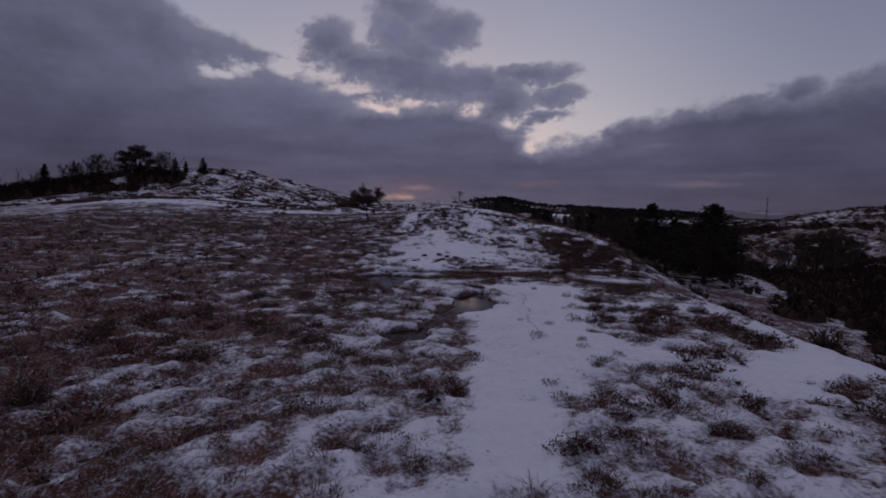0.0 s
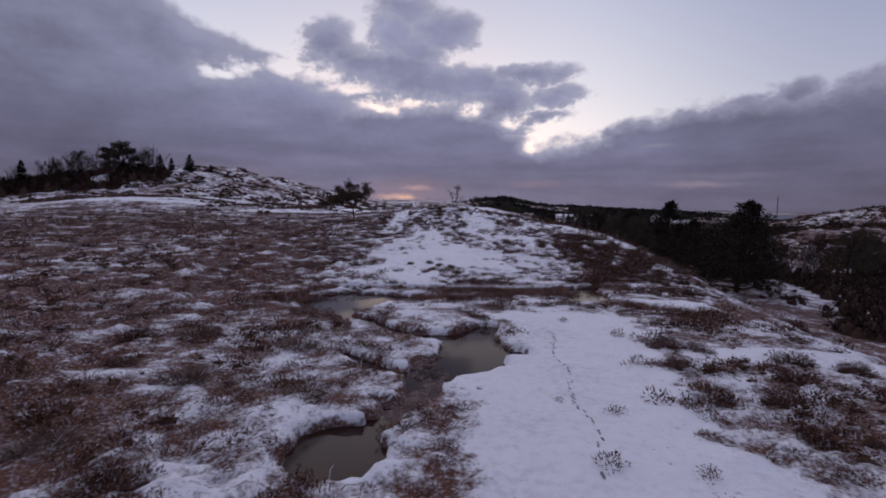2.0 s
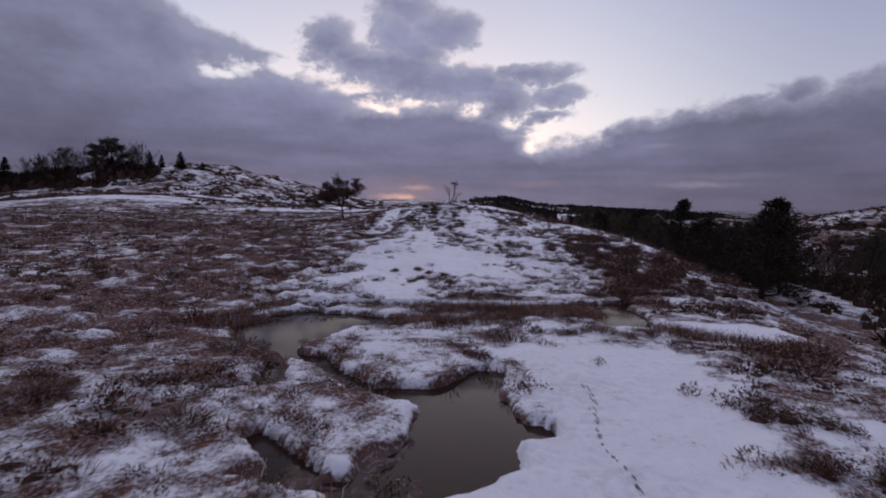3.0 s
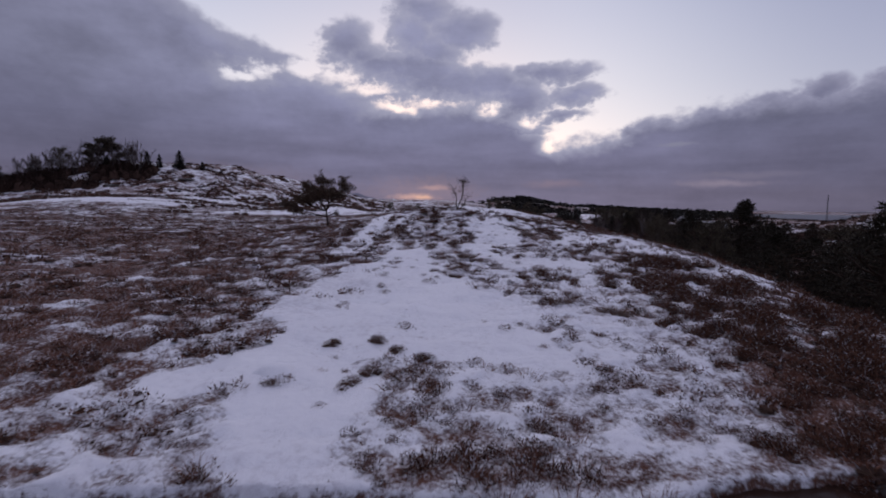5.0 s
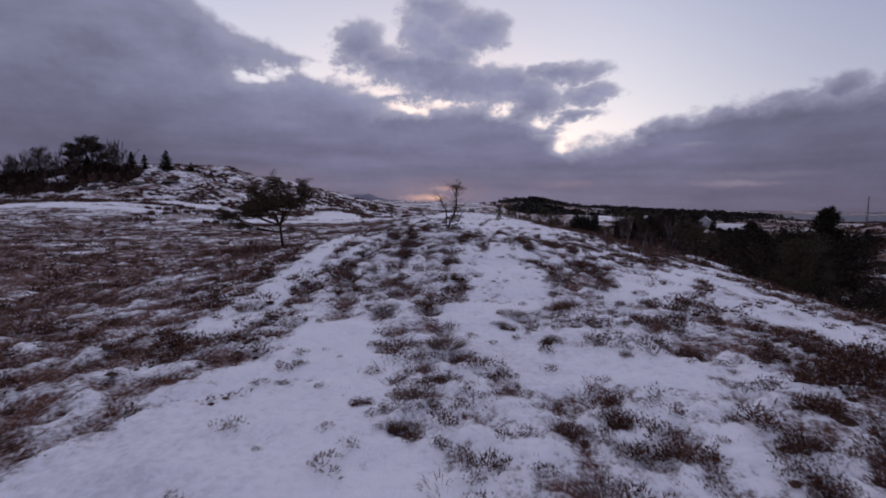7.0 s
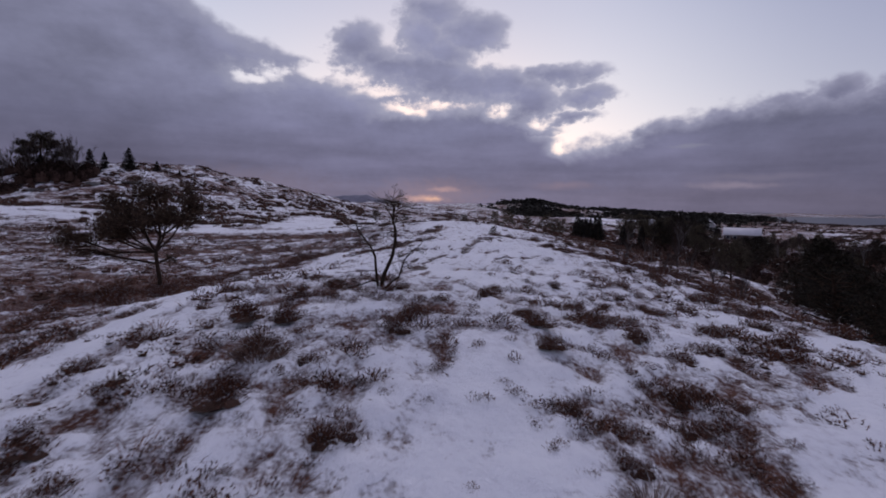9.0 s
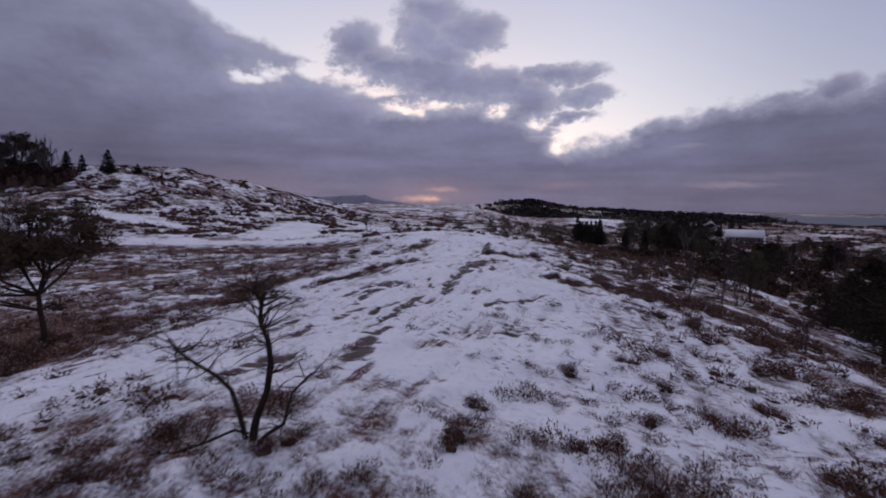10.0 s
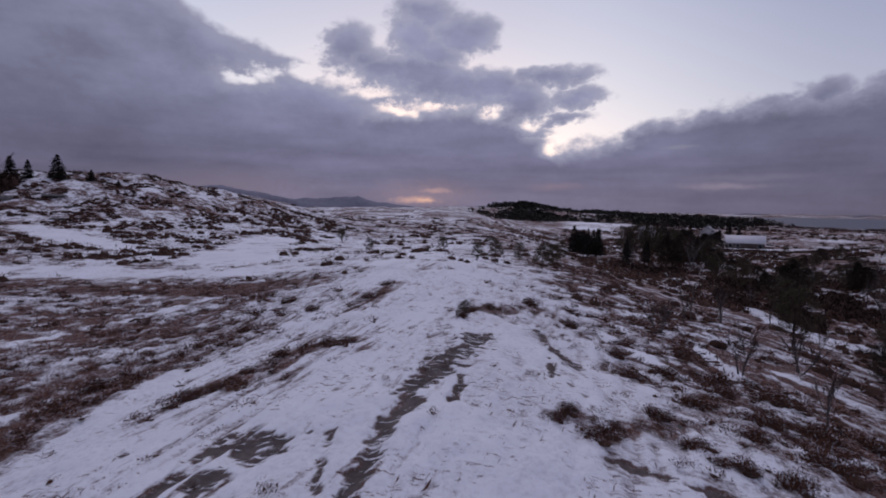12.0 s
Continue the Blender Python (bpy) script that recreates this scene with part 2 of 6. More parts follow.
def smooth_land(x, y):
    """Large forms: the knoll, the moor west of it, the wooded valley east of it, hills and the bay."""
    edge = 6.6 + 0.15 * np.clip(y, 4, 62)
    z = 1.5 * np.exp(-((x - 2.5) / 7.0) ** 2) * sig((y - 29) / 4) * sig((75 - y) / 9)
    z = z + 0.8 * sig((y - 30) / 12) - 3.2 * sig((x - edge - 2.4 - 1.5 * sig((y - 46) / 4)) / (1.0 + 2.6 * sig((y - 46) / 4)))
    for cx, cy, sx, sy, turn, h in KNOLLS + LEFT_HILLS + RIGHT_LAND:
        c, s = math.cos(radians(turn)), math.sin(radians(turn))
        u, v = ((x - cx) * c + (y - cy) * s) / sx, (-(x - cx) * s + (y - cy) * c) / sy
        z = z + h * np.exp(-(u * u + v * v) / 2)
    d = np.hypot(x - 4, y - 38)
    far = step(d, 110, 420)
    bearing = np.degrees(np.arctan2(x - 4, y - 38))
    z = z + far * (2.2 * fbm(x, y, 120, 41, 4) + 4.5 * np.exp(-((bearing + 6) / 14) ** 2) + 9.0 * np.exp(-((bearing - 7) / 6) ** 2) * step(d, 300, 600) + 4.5 * np.exp(-((bearing - 17) / 9) ** 2) * step(d, 300, 700))
    # the bay to the north-east
    bay = sig((bearing - 27.5 - 6 * step(2600 - d, 0, 2100)) / 1.2) * sig((d - 470 - 60 * fbm(x, y, 160, 55, 3)) / 25) * sig((3600 - d + 260 * fbm(x, y, 500, 57, 3)) / 60) * sig((95 - bearing) / 4)
    z = z * (1 - bay) + (SEA - 9) * bay
    beyond = step(d, 3300, 4200) * step(bearing, 5, 26)
    z = z + beyond * (-4 + 14 * np.abs(fbm(x, y, 700, 61, 3)))
    return z


def pools(x, y):
    """Positive where bog water stands."""
    w = 0.16 * fbm(x, y, 0.8, 3, 5, 0.6)
    wet = union([ellipse(x, y, -0.4, 6.3, 0.46, 0.62, 8), stroke(x, y, -0.15, 6.8, 0.22, 7.6, 0.16, 0.1), stroke(x, y, 0.22, 7.6, 0.4, 8.4, 0.1, 0.2), stroke(x, y, 0.4, 8.4, 1.1, 9.2, 0.26, 0.5),
                 ellipse(x, y, 1.15, 9.85, 0.55, 1.05, -5), ellipse(x, y, 1.72, 9.62, 0.3, 0.26), stroke(x, y, 1.15, 10.6, 1.5, 11.4, 0.4, 0.22), stroke(x, y, 0.95, 10.5, 0.0, 10.72, 0.4, 0.15),
                 stroke(x, y, 0.0, 10.75, -0.72, 11.7, 0.15, 0.12), stroke(x, y, -0.72, 11.7, -1.45, 12.6, 0.15, 0.42), stroke(x, y, -1.4, 11.8, -1.2, 10.75, 0.1, 0.09), stroke(x, y, -1.2, 10.75, -1.9, 10.6, 0.1, 0.05),
                 stroke(x, y, -0.85, 9.5, -0.3, 8.85, 0.1, 0.14), stroke(x, y, -0.6, 8.75, 0.5, 8.55, 0.08, 0.2), ellipse(x, y, -1.75, 13.8, 1.0, 1.05), stroke(x, y, -1.7, 14.5, -0.1, 14.3, 0.75, 0.5),
                 stroke(x, y, -2.6, 15.6, -0.6, 15.8, 0.3, 0.24), stroke(x, y, -0.6, 15.8, 3.0, 15.75, 0.26, 0.36), stroke(x, y, 0.0, 14.3, 2.2, 14.7, 0.34, 0.3), stroke(x, y, 2.0, 14.8, 3.4, 15.5, 0.3, 0.4),
                 ellipse(x, y, 4.5, 15.1, 0.55, 1.1, -15), stroke(x, y, 4.7, 14.2, 6.2, 12.8, 0.26, 0.14), stroke(x, y, 3.2, 15.7, 4.2, 16.1, 0.35, 0.4), stroke(x, y, 4.3, 16.2, 6.0, 16.5, 0.26, 0.3)])
    dry = union([stroke(x, y, -1.1, 15.5, 0.2, 15.5, 0.1, 0.14), stroke(x, y, -0.2, 15.2, 1.3, 14.9, 0.1, 0.26), ellipse(x, y, 0.3, 12.3, 1.0, 0.95, 25), ellipse(x, y, -0.85, 12.45, 0.42, 0.34, 30), ellipse(x, y, 0.05, 9.7, 0.62, 0.42, 6), ellipse(x, y, 0.0, 8.2, 0.2, 0.17)])
    return np.minimum(wet + w, np.maximum(-dry - w, -0.6) * 1.5 + 0.05)


def sheets(x, y):
    """Positive where unbroken snow lies."""
    w = 0.10 + 0.42 * fbm(x, y, 1.5, 11, 4) + 0.20 * fbm(x, y, 0.45, 13, 3)
    near = union([stroke(x, y, 3.1, 11.5, 2.3, 7.5, 1.25, 1.05), stroke(x, y, 2.3, 8.0, 1.5, 3.6, 1.25, 0.75), stroke(x, y, 1.3, 4.0, 0.9, 1.2, 0.7, 0.45), stroke(x, y, 2.2, 5.6, 3.4, 5.0, 0.9, 0.7),
                  stroke(x, y, 7.6, 11.2, 7.2, 5.2, 0.5, 1.0), stroke(x, y, 7.0, 5.0, 4.6, 3.4, 0.7, 0.5), stroke(x, y, 4.7, 9.6, 7.2, 9.2, 0.35, 0.5), stroke(x, y, 5.0, 13.7, 7.4, 13.3, 0.5, 0.6)])
    wedge = union([stroke(x, y, 0.2, 27.8, 0.7, 21.0, 0.6, 1.7), stroke(x, y, 0.3, 20.5, -1.9, 18.3, 1.1, 0.45), stroke(x, y, 1.2, 20.6, 3.0, 19.4, 1.2, 0.5), stroke(x, y, -0.4, 18.8, -0.2, 16.6, 0.8, 0.5), stroke(x, y, -0.2, 26.4, -1.4, 22.0, 0.8, 0.7), stroke(x, y, 0.8, 23.2, 2.6, 22.0, 1.3, 0.7)])
    flank = union([stroke(x, y, -1.9, 28.2, -1.5, 35.5, 0.5, 0.35), stroke(x, y, -1.6, 35.0, -0.4, 41.0, 0.5, 0.7), stroke(x, y, 2.4, 28.6, 3.4, 26.6, 0.7, 0.5), stroke(x, y, 3.6, 27.0, 4.9, 26.6, 0.6, 0.4), stroke(x, y, 3.0, 30.0, 3.3, 33.6, 0.9, 0.45), stroke(x, y, 5.8, 31.0, 7.6, 33.4, 0.9, 0.6),
                   stroke(x, y, 7.6, 31.0, 9.4, 26.5, 0.7, 0.5), stroke(x, y, 8.8, 33.0, 9.5, 25.4, 0.55, 0.4), stroke(x, y, 7.0, 33.0, 10.8, 37.0, 0.6, 0.5), stroke(x, y, 9.0, 36.6, 12.4, 40.4, 0.5, 0.4)])
    crest = union([stroke(x, y, 1.6, 38.0, 2.0, 46.5, 1.5, 0.9), stroke(x, y, 4.4, 38.0, 5.0, 48.0, 1.7, 1.5), stroke(x, y, 5.0, 48.0, 5.4, 54.0, 1.5, 0.8), stroke(x, y, 2.0, 47.5, 2.8, 58.0, 0.9, 1.1), stroke(x, y, -1.6, 41.0, -2.4, 50.0, 0.8, 0.5), stroke(x, y, 3.0, 57.0, 5.0, 66.0, 0.8, 1.4), stroke(x, y, 1.0, 60.0, 1.0, 68.0, 0.8, 1.2), stroke(x, y, 9.6, 57.5, 10.6, 53.0, 0.35, 0.45)])
    west = union([stroke(x, y, -5.0, 68.5, -22.0, 67.5, 1.4, 1.8), stroke(x, y, -12.0, 74.0, -16.5, 96.0, 3.0, 2.5), stroke(x, y, -30.0, 72.0, -44.0, 72.0, 1.5, 2.0), stroke(x, y, -50.0, 71.0, -33.0, 77.0, 1.3, 2.0), stroke(x, y, -24.0, 80.0, -36.0, 86.0, 2.2, 2.0),
                  stroke(x, y, 34.8, 54.5, 25.0, 32.5, 0.75, 0.6), stroke(x, y, 28.0, 80.0, 27.2, 73.0, 0.9, 1.1), stroke(x, y, 27.2, 73.0, 31.0, 69.5, 1.0, 1.0), stroke(x, y, 14.0, 59.2, 13.2, 53.6, 0.3, 0.45), stroke(x, y, 16.3, 56.9, 18.0, 55.3, 0.4, 0.5), stroke(x, y, -11.5, 51.5, -9.2, 55.4, 0.4, 0.3), stroke(x, y, -6.9, 48.6, -4.9, 48.0, 0.3, 0.35), stroke(x, y, -8.0, 57.0, -6.6, 60.8, 0.3, 0.4), stroke(x, y, 60, 262, 90, 350, 11, 20), ellipse(x, y, 98, 193, 12, 5, 0), ellipse(x, y, 130, 205, 12, 4, 0)])
    return union([near, wedge, flank, crest, west]) + w * np.clip(1 - np.hypot(x, y - 30) / 300, 0.2, 1)


def slabs(x, y):
    """Positive where bare ice-worn rock shows through, in lengthwise streaks along the ridge."""
    w = 0.85 * fbm(x, y, 0.5, 23, 4, 0.65) - 0.14
    bare = union([stroke(x, y, 2.9, 43.2, 3.05, 45.0, 0.14, 0.18), stroke(x, y, 3.05, 45.0, 3.4, 46.7, 0.2, 0.28), stroke(x, y, 3.4, 46.7, 3.95, 48.8, 0.3, 0.46), stroke(x, y, 3.95, 48.8, 4.8, 51.6, 0.46, 0.5), stroke(x, y, 2.35, 45.5, 2.54, 44.0, 0.06, 0.08),
                  ellipse(x, y, 1.25, 45.3, 0.72, 0.5, -20), stroke(x, y, 0.5, 44.0, 0.68, 45.6, 0.1, 0.16), stroke(x, y, 0.88, 42.4, 1.05, 44.6, 0.14, 0.2), stroke(x, y, 1.92, 40.8, 2.35, 42.9, 0.16, 0.2), stroke(x, y, 2.85, 39.2, 3.02, 40.0, 0.1, 0.12), stroke(x, y, 1.9, 39.3, 2.3, 40.0, 0.12, 0.14),
                  stroke(x, y, -0.14, 39.5, 0.12, 41.1, 0.16, 0.06), stroke(x, y, 3.8, 42.2, 4.5, 42.7, 0.06, 0.1), stroke(x, y, 4.5, 42.7, 5.3, 43.7, 0.07, 0.05), stroke(x, y, 3.9, 40.3, 4.5, 40.4, 0.1, 0.12), stroke(x, y, 1.5, 41.2, 1.9, 42.6, 0.07, 0.1), stroke(x, y, 0.5, 39.6, 1.2, 41.8, 0.08, 0.14),
                  stroke(x, y, 6.3, 45.2, 7.9, 44.6, 0.08, 0.18), stroke(x, y, 6.7, 54.4, 7.1, 50.8, 0.12, 0.3), stroke(x, y, 6.4, 50.4, 6.1, 48.4, 0.05, 0.1), stroke(x, y, 4.1, 46.6, 4.3, 47.8, 0.08, 0.08), stroke(x, y, -0.4, 37.7, 0.0, 39.4, 0.12, 0.16), stroke(x, y, 0.8, 36.7, 1.05, 37.6, 0.15, 0.2), stroke(x, y, 1.95, 37.5, 2.0, 39.4, 0.22, 0.14)])
    return bare + w


def ground_parts(x, y):
    """Height, and how much snow, rock and standing grass there is."""
    land = smooth_land(x, y)
    d = np.hypot(x - 2, y - 28)
    near = np.clip(1 - (d - 45) / 80, 0, 1)
    pool, sheet, bare = pools(x, y), sheets(x, y), slabs(x, y)
    crest = sig((y - 36.2) / 0.8) * sig((x + 3.5 - 0.1 * (y - 40)) / 0.8) * sig((9.5 - x) / 1.0) * sig((75 - y) / 6)
    # lengthwise grooves of the ice-worn crest
    c, s = math.cos(radians(-17)), math.sin(radians(-17))
    u, v = x * c + y * s, -x * s + y * c
    groove = fbm(u * 3.6, v * 0.55, 1.0, 31, 4, 0.6)
    # small tussocks count only where the line of flight passes close by
    close = np.clip(1.4 - (np.abs(x - 2.5) - 10) / 8, 0.15, 1) * np.clip(1.4 - (y - 60) / 12, 0.15, 1)
    tuft = close * fbm(x, y, 0.55, 5, 4, 0.65)
    patch = fbm(x, y, 3.2, 7, 3)
    smoothness = step(sheet, -0.15, 0.35)
    moor = sig((-2.6 - 0.03 * (y - 20) - x) / 1.0) * sig((66 - y) / 3)
    flank = sig((x - 4.2 - 0.05 * y) / 1.0) * (1 - smoothness) * sig((17 - x) / 2)
    knoll = sig((x - 1.0) / 0.6) * sig((7.5 - x) / 0.8) * sig((y - 17.0) / 0.6) * sig((28.5 - y) / 1.0)
    snow = 0.68 + 0.42 * tuft + 0.20 * patch + moor * (0.26 * fbm(x, y, 1.7, 15, 4, 0.6) + 0.22 * fbm(x, y, 0.7, 17, 3, 0.6)) - (0.42 - 0.14 * step(y, 43, 47)) * moor - (0.20 - 0.30 * fbm(x, y, 1.3, 143, 4, 0.6) * step(x, 4.5, 6.0)) * flank + (0.05 * step(y, 30, 33) + 0.25 * fbm(x, y, 1.1, 147, 4, 0.6)) * sig((y - 22.5) / 1.0) * sig((41 - y) / 1.0) * sig((9.0 - x) / 0.8) * sig((x + 2.0) / 0.6) * (1 - smoothness) + 0.16 * knoll + (0.7 - 0.22 * step(y, 24, 30)) * smoothness
    brown = union([stroke(x, y, -2.6, 62.0, -14, 63.5, 1.6, 1.5), stroke(x, y, -3.6, 47.0, -1.6, 56.0, 1.3, 0.9), stroke(x, y, -3.4, 40.5, -8.0, 41.0, 1.2, 1.6), stroke(x, y, 1.4, 15.6, 3.6, 15.2, 0.5, 0.8), stroke(x, y, 5.8, 11.8, 8.4, 14.6, 0.6, 0.9), ellipse(x, y, -7.4, 43.4, 3.0, 2.2), stroke(x, y, 5.4, 16.2, 7.0, 20.5, 0.8, 1.1)])
    snow = snow - 0.45 * step(brown + 0.3 * tuft, -0.1, 0.5) * (1 - smoothness)
    strip = union([stroke(x, y, -1.6, 47.2, 0.4, 50.6, 0.55, 0.7), stroke(x, y, 0.2, 50.6, 1.4, 51.2, 0.6, 0.5), stroke(x, y, 0.6, 55.0, 1.6, 59.6, 0.5, 0.6), stroke(x, y, 4.2, 54.8, 7.6, 58.6, 0.5, 0.8), ellipse(x, y, 6.2, 46.3, 0.75, 0.5, -20), stroke(x, y, 6.8, 46.2, 8.2, 47.4, 0.3, 0.5)])
    snow = snow * (1 - crest) + crest * (0.88 + 0.30 * groove + 0.14 * tuft + 0.22 * patch + 0.14 * smoothness - 0.52 * step(strip + 0.7 * tuft - 0.15, -0.2, 0.5))
    rim = step(pool, -0.5, -0.12) * step(-pool, 0.02, 0.1)
    snow = snow + 0.25 * rim
    far = step(d, 60, 160)
    snow = snow - far * (0.02 + 0.14 * step(x, 10, 30) + 0.10 * step(d, 170, 300) * step(x, 10, 60)) + far * 0.45 * fbm(x, y, 16, 71, 5, 0.6)
    rock = crest * step(bare, 0.0, 0.35)
    snow = snow - 1.25 * rock
    east = sig((x - 8.3 - 0.02 * (y - 40)) / 0.6) * sig((y - 41) / 2) * sig((95 - y) / 6)
    snow = snow - (0.06 - 0.45 * fbm(x, y, 1.4, 95, 4)) * east * (1 - 0.6 * smoothness) - 0.14 * step(x, 12, 14) * east * (1 - smoothness)
    hill = step(land, 3.0, 5.5) * (x < 0)
    snow = snow + hill * (0.16 * fbm(x, y, 5.0, 73, 4) + 0.24 * fbm(x, y, 1.6, 74, 3) - 0.12)
    field = sig((y - 65.5 - 1.5 * patch) / 1.0) * sig((112 - y) / 6) * sig((x + 26) / 4) * sig((12 - x) / 3)
    snow = snow + (0.20 * field - 0.14 * (1 - field)) * step(y, 62, 75) * (1 - smoothness) * (1 - hill) + 0.3 * field * fbm(u * 0.9, v * 0.3, 1.0, 37, 4, 0.6)
    brink = sig((x - 6.6 - 0.15 * np.clip(y, 4, 62) - 1.6) / 0.5) * sig((44 - y) / 3) * sig((70 - x) / 4)
    snow = snow - brink * (0.30 + 0.2 * smoothness)
    snow = snow - 0.04 * sig((-2.8 - x) / 0.6) * sig((10 - y) / 1.5) * (1 - smoothness) - 0.04 * step(x, 34, 50) * sig((190 - y) / 10)
    # relief: tussocks, smoother under the snow sheets
    relief = 0.10 * near * close * moor * np.abs(fbm(x, y, 0.75, 151, 3)) + near * ((1 - smoothness) * (1 - 0.75 * crest) * (0.055 * tuft + 0.05 * fbm(x, y, 0.28, 9, 2)) + smoothness * (0.022 * tuft + 0.05 * fbm(x, y, 1.6, 97, 4, 0.55)) + 0.05 * patch + crest * (0.05 * groove - 0.04 * rock))
    relief = relief + (hill + 0.4 * far * (d < 600)) * 0.5 * fbm(x, y, 6.0, 77, 4)
    z = land + relief
    # a low rock step east of the crest
    ledge = sig((x - 6.35 - 0.16 * (53 - y)) / 0.07) * sig((y - 48.4) / 0.3) * sig((53.4 - y) / 0.3) * sig((9 - x) / 0.8)
    z = z - 0.22 * ledge
    shore = step(pool, -0.35, 0.0)
    bog = sig((17.2 - y) / 0.3) * sig((y - 4.5) / 0.3) * sig((x + 4.0) / 0.3) * sig((7.0 - x) / 0.3)
    z = np.where(bog > 0.5, np.maximum(z, 0.035 + 0.04 * (1 - shore) + 0.03 * np.abs(tuft)), z)
    bank = step(pool, -0.10, 0.12)
    z = z * (1 - bank * (bog > 0.02)) + (bank * (bog > 0.02)) * (-0.22)
    # dark peat on the banks, and bare mud where the water is almost gone
    snow = snow - 1.1 * step(pool, -0.09, 0.0) * (bog > 0.02)
    mud = union([stroke(x, y, 0.0, 6.9, 0.5, 8.6, 0.28, 0.36), stroke(x, y, -0.7, 8.8, 0.6, 8.6, 0.14, 0.26), stroke(x, y, 0.3, 8.8, 0.6, 9.4, 0.25, 0.15), stroke(x, y, -1.3, 11.9, -1.1, 10.8, 0.14, 0.12)]) + 0.5 * fbm(x, y, 0.45, 161, 4, 0.6)
    mud = step(np.minimum(mud, -3.0 * ellipse(x, y, 0.0, 8.2, 0.24, 0.19)), 0.1, 0.45) * (bog > 0.5)
    z = z * (1 - mud) + mud * (WATER + 0.004 + 0.03 * fbm(x, y, 0.35, 163, 4, 0.6))
    snow = snow - 1.4 * mud
    rock = np.maximum(rock, np.maximum(0.6 * mud, 0.45 * step(pool, -0.09, 0.0) * (bog > 0.02)))
    return z, snow, rock, pool, smoothness, crest * (1 - east), moor


def axis(stops, far_lo, far_hi, grow):
    """Grid lines with a spacing for each stretch between two stops, widening beyond the last ones."""
    mid = [stops[0][0]]
    for (a, gap), (b, _) in zip(stops, stops[1:]):
        n = max(1, round((b - a) / gap))
        mid += [a + (b - a) * k / n for k in range(1, n + 1)]
    lo, hi, gap = [], [], stops[0][1]
    while (lo or mid)[-1 if lo else 0] > far_lo:
        gap *= grow
        lo.append((lo or mid)[-1 if lo else 0] - gap)
    gap = stops[-1][1]
    while (hi or mid)[-1] < far_hi:
        gap *= grow
        hi.append((hi or mid)[-1] + gap)
    return np.array(lo[::-1] + mid + hi)


def mesh_from(name, verts, faces, smooth_shade=False):
    me = bpy.data.meshes.new(name)
    verts, faces = np.asarray(verts, np.float32), np.asarray(faces, np.int32)
    k = faces.shape[1]
    me.vertices.add(len(verts))
    me.vertices.foreach_set("co", verts.ravel())
    me.loops.add(faces.size)
    me.loops.foreach_set("vertex_index", faces.ravel())
    me.polygons.add(len(faces))
    me.polygons.foreach_set("loop_start", np.arange(0, faces.size, k, dtype=np.int32))
    if smooth_shade:
        me.polygons.foreach_set("use_smooth", np.ones(len(faces), bool))
    me.update()
    return me


def grid_faces(nx, ny):
    i = np.arange(nx * ny).reshape(ny, nx)
    return np.stack([i[:-1, :-1], i[:-1, 1:], i[1:, 1:], i[1:, :-1]], -1).reshape(-1, 4)


# ---- materials ----
def material(name, rough=0.8, spec=0.3):
    m = bpy.data.materials.new(name)
    m.use_nodes = True
    b = m.node_tree.nodes["Principled BSDF"]
    b.inputs["Roughness"].default_value, b.inputs["Specular IOR Level"].default_value = rough, spec
    return m, m.node_tree, b


def varied(name, dark, light, scale, rough=0.85, spec=0.2, bump=0.0, per="object", amount=0.35, frosted=0.0):
    """A colour that drifts between two tones at two scales, and from piece to piece."""
    m, t, b = material(name, rough, spec)
    co = t.nodes.new("ShaderNodeTexCoord").outputs["Object"]
    a, f = noise_node(t, co, scale, 4), noise_node(t, co, scale * 9, 5)
    if per == "island":
        r = t.nodes.new("ShaderNodeNewGeometry").outputs["Random Per Island"]
    else:
        r = t.nodes.new("ShaderNodeObjectInfo").outputs["Random"]
    v = math_node(t, "ADD", math_node(t, "ADD", math_node(t, "MULTIPLY", a, 0.6), math_node(t, "MULTIPLY", f, 0.5)), math_node(t, "MULTIPLY", math_node(t, "SUBTRACT", r, 0.5), amount))
    color = ramp_node(t, v, [(0.3, dark), (0.8, light)])
    if frosted:
        # some leaves carry snow
        many = math_node(t, "FRACT", math_node(t, "MULTIPLY", r, 37.7))
        color = mix_node(t, smooth(t, many, 1 - frosted, 1 - frosted * 0.8), color, (0.44, 0.43, 0.46))
    link(t, color, b.inputs["Base Color"])
    if bump:
        n = t.nodes.new("ShaderNodeBump")
        n.inputs["Strength"].default_value, n.inputs["Distance"].default_value = bump, 0.02
        link(t, f, n.inputs["Height"])
        link(t, n.outputs[0], b.inputs["Normal"])
    return m


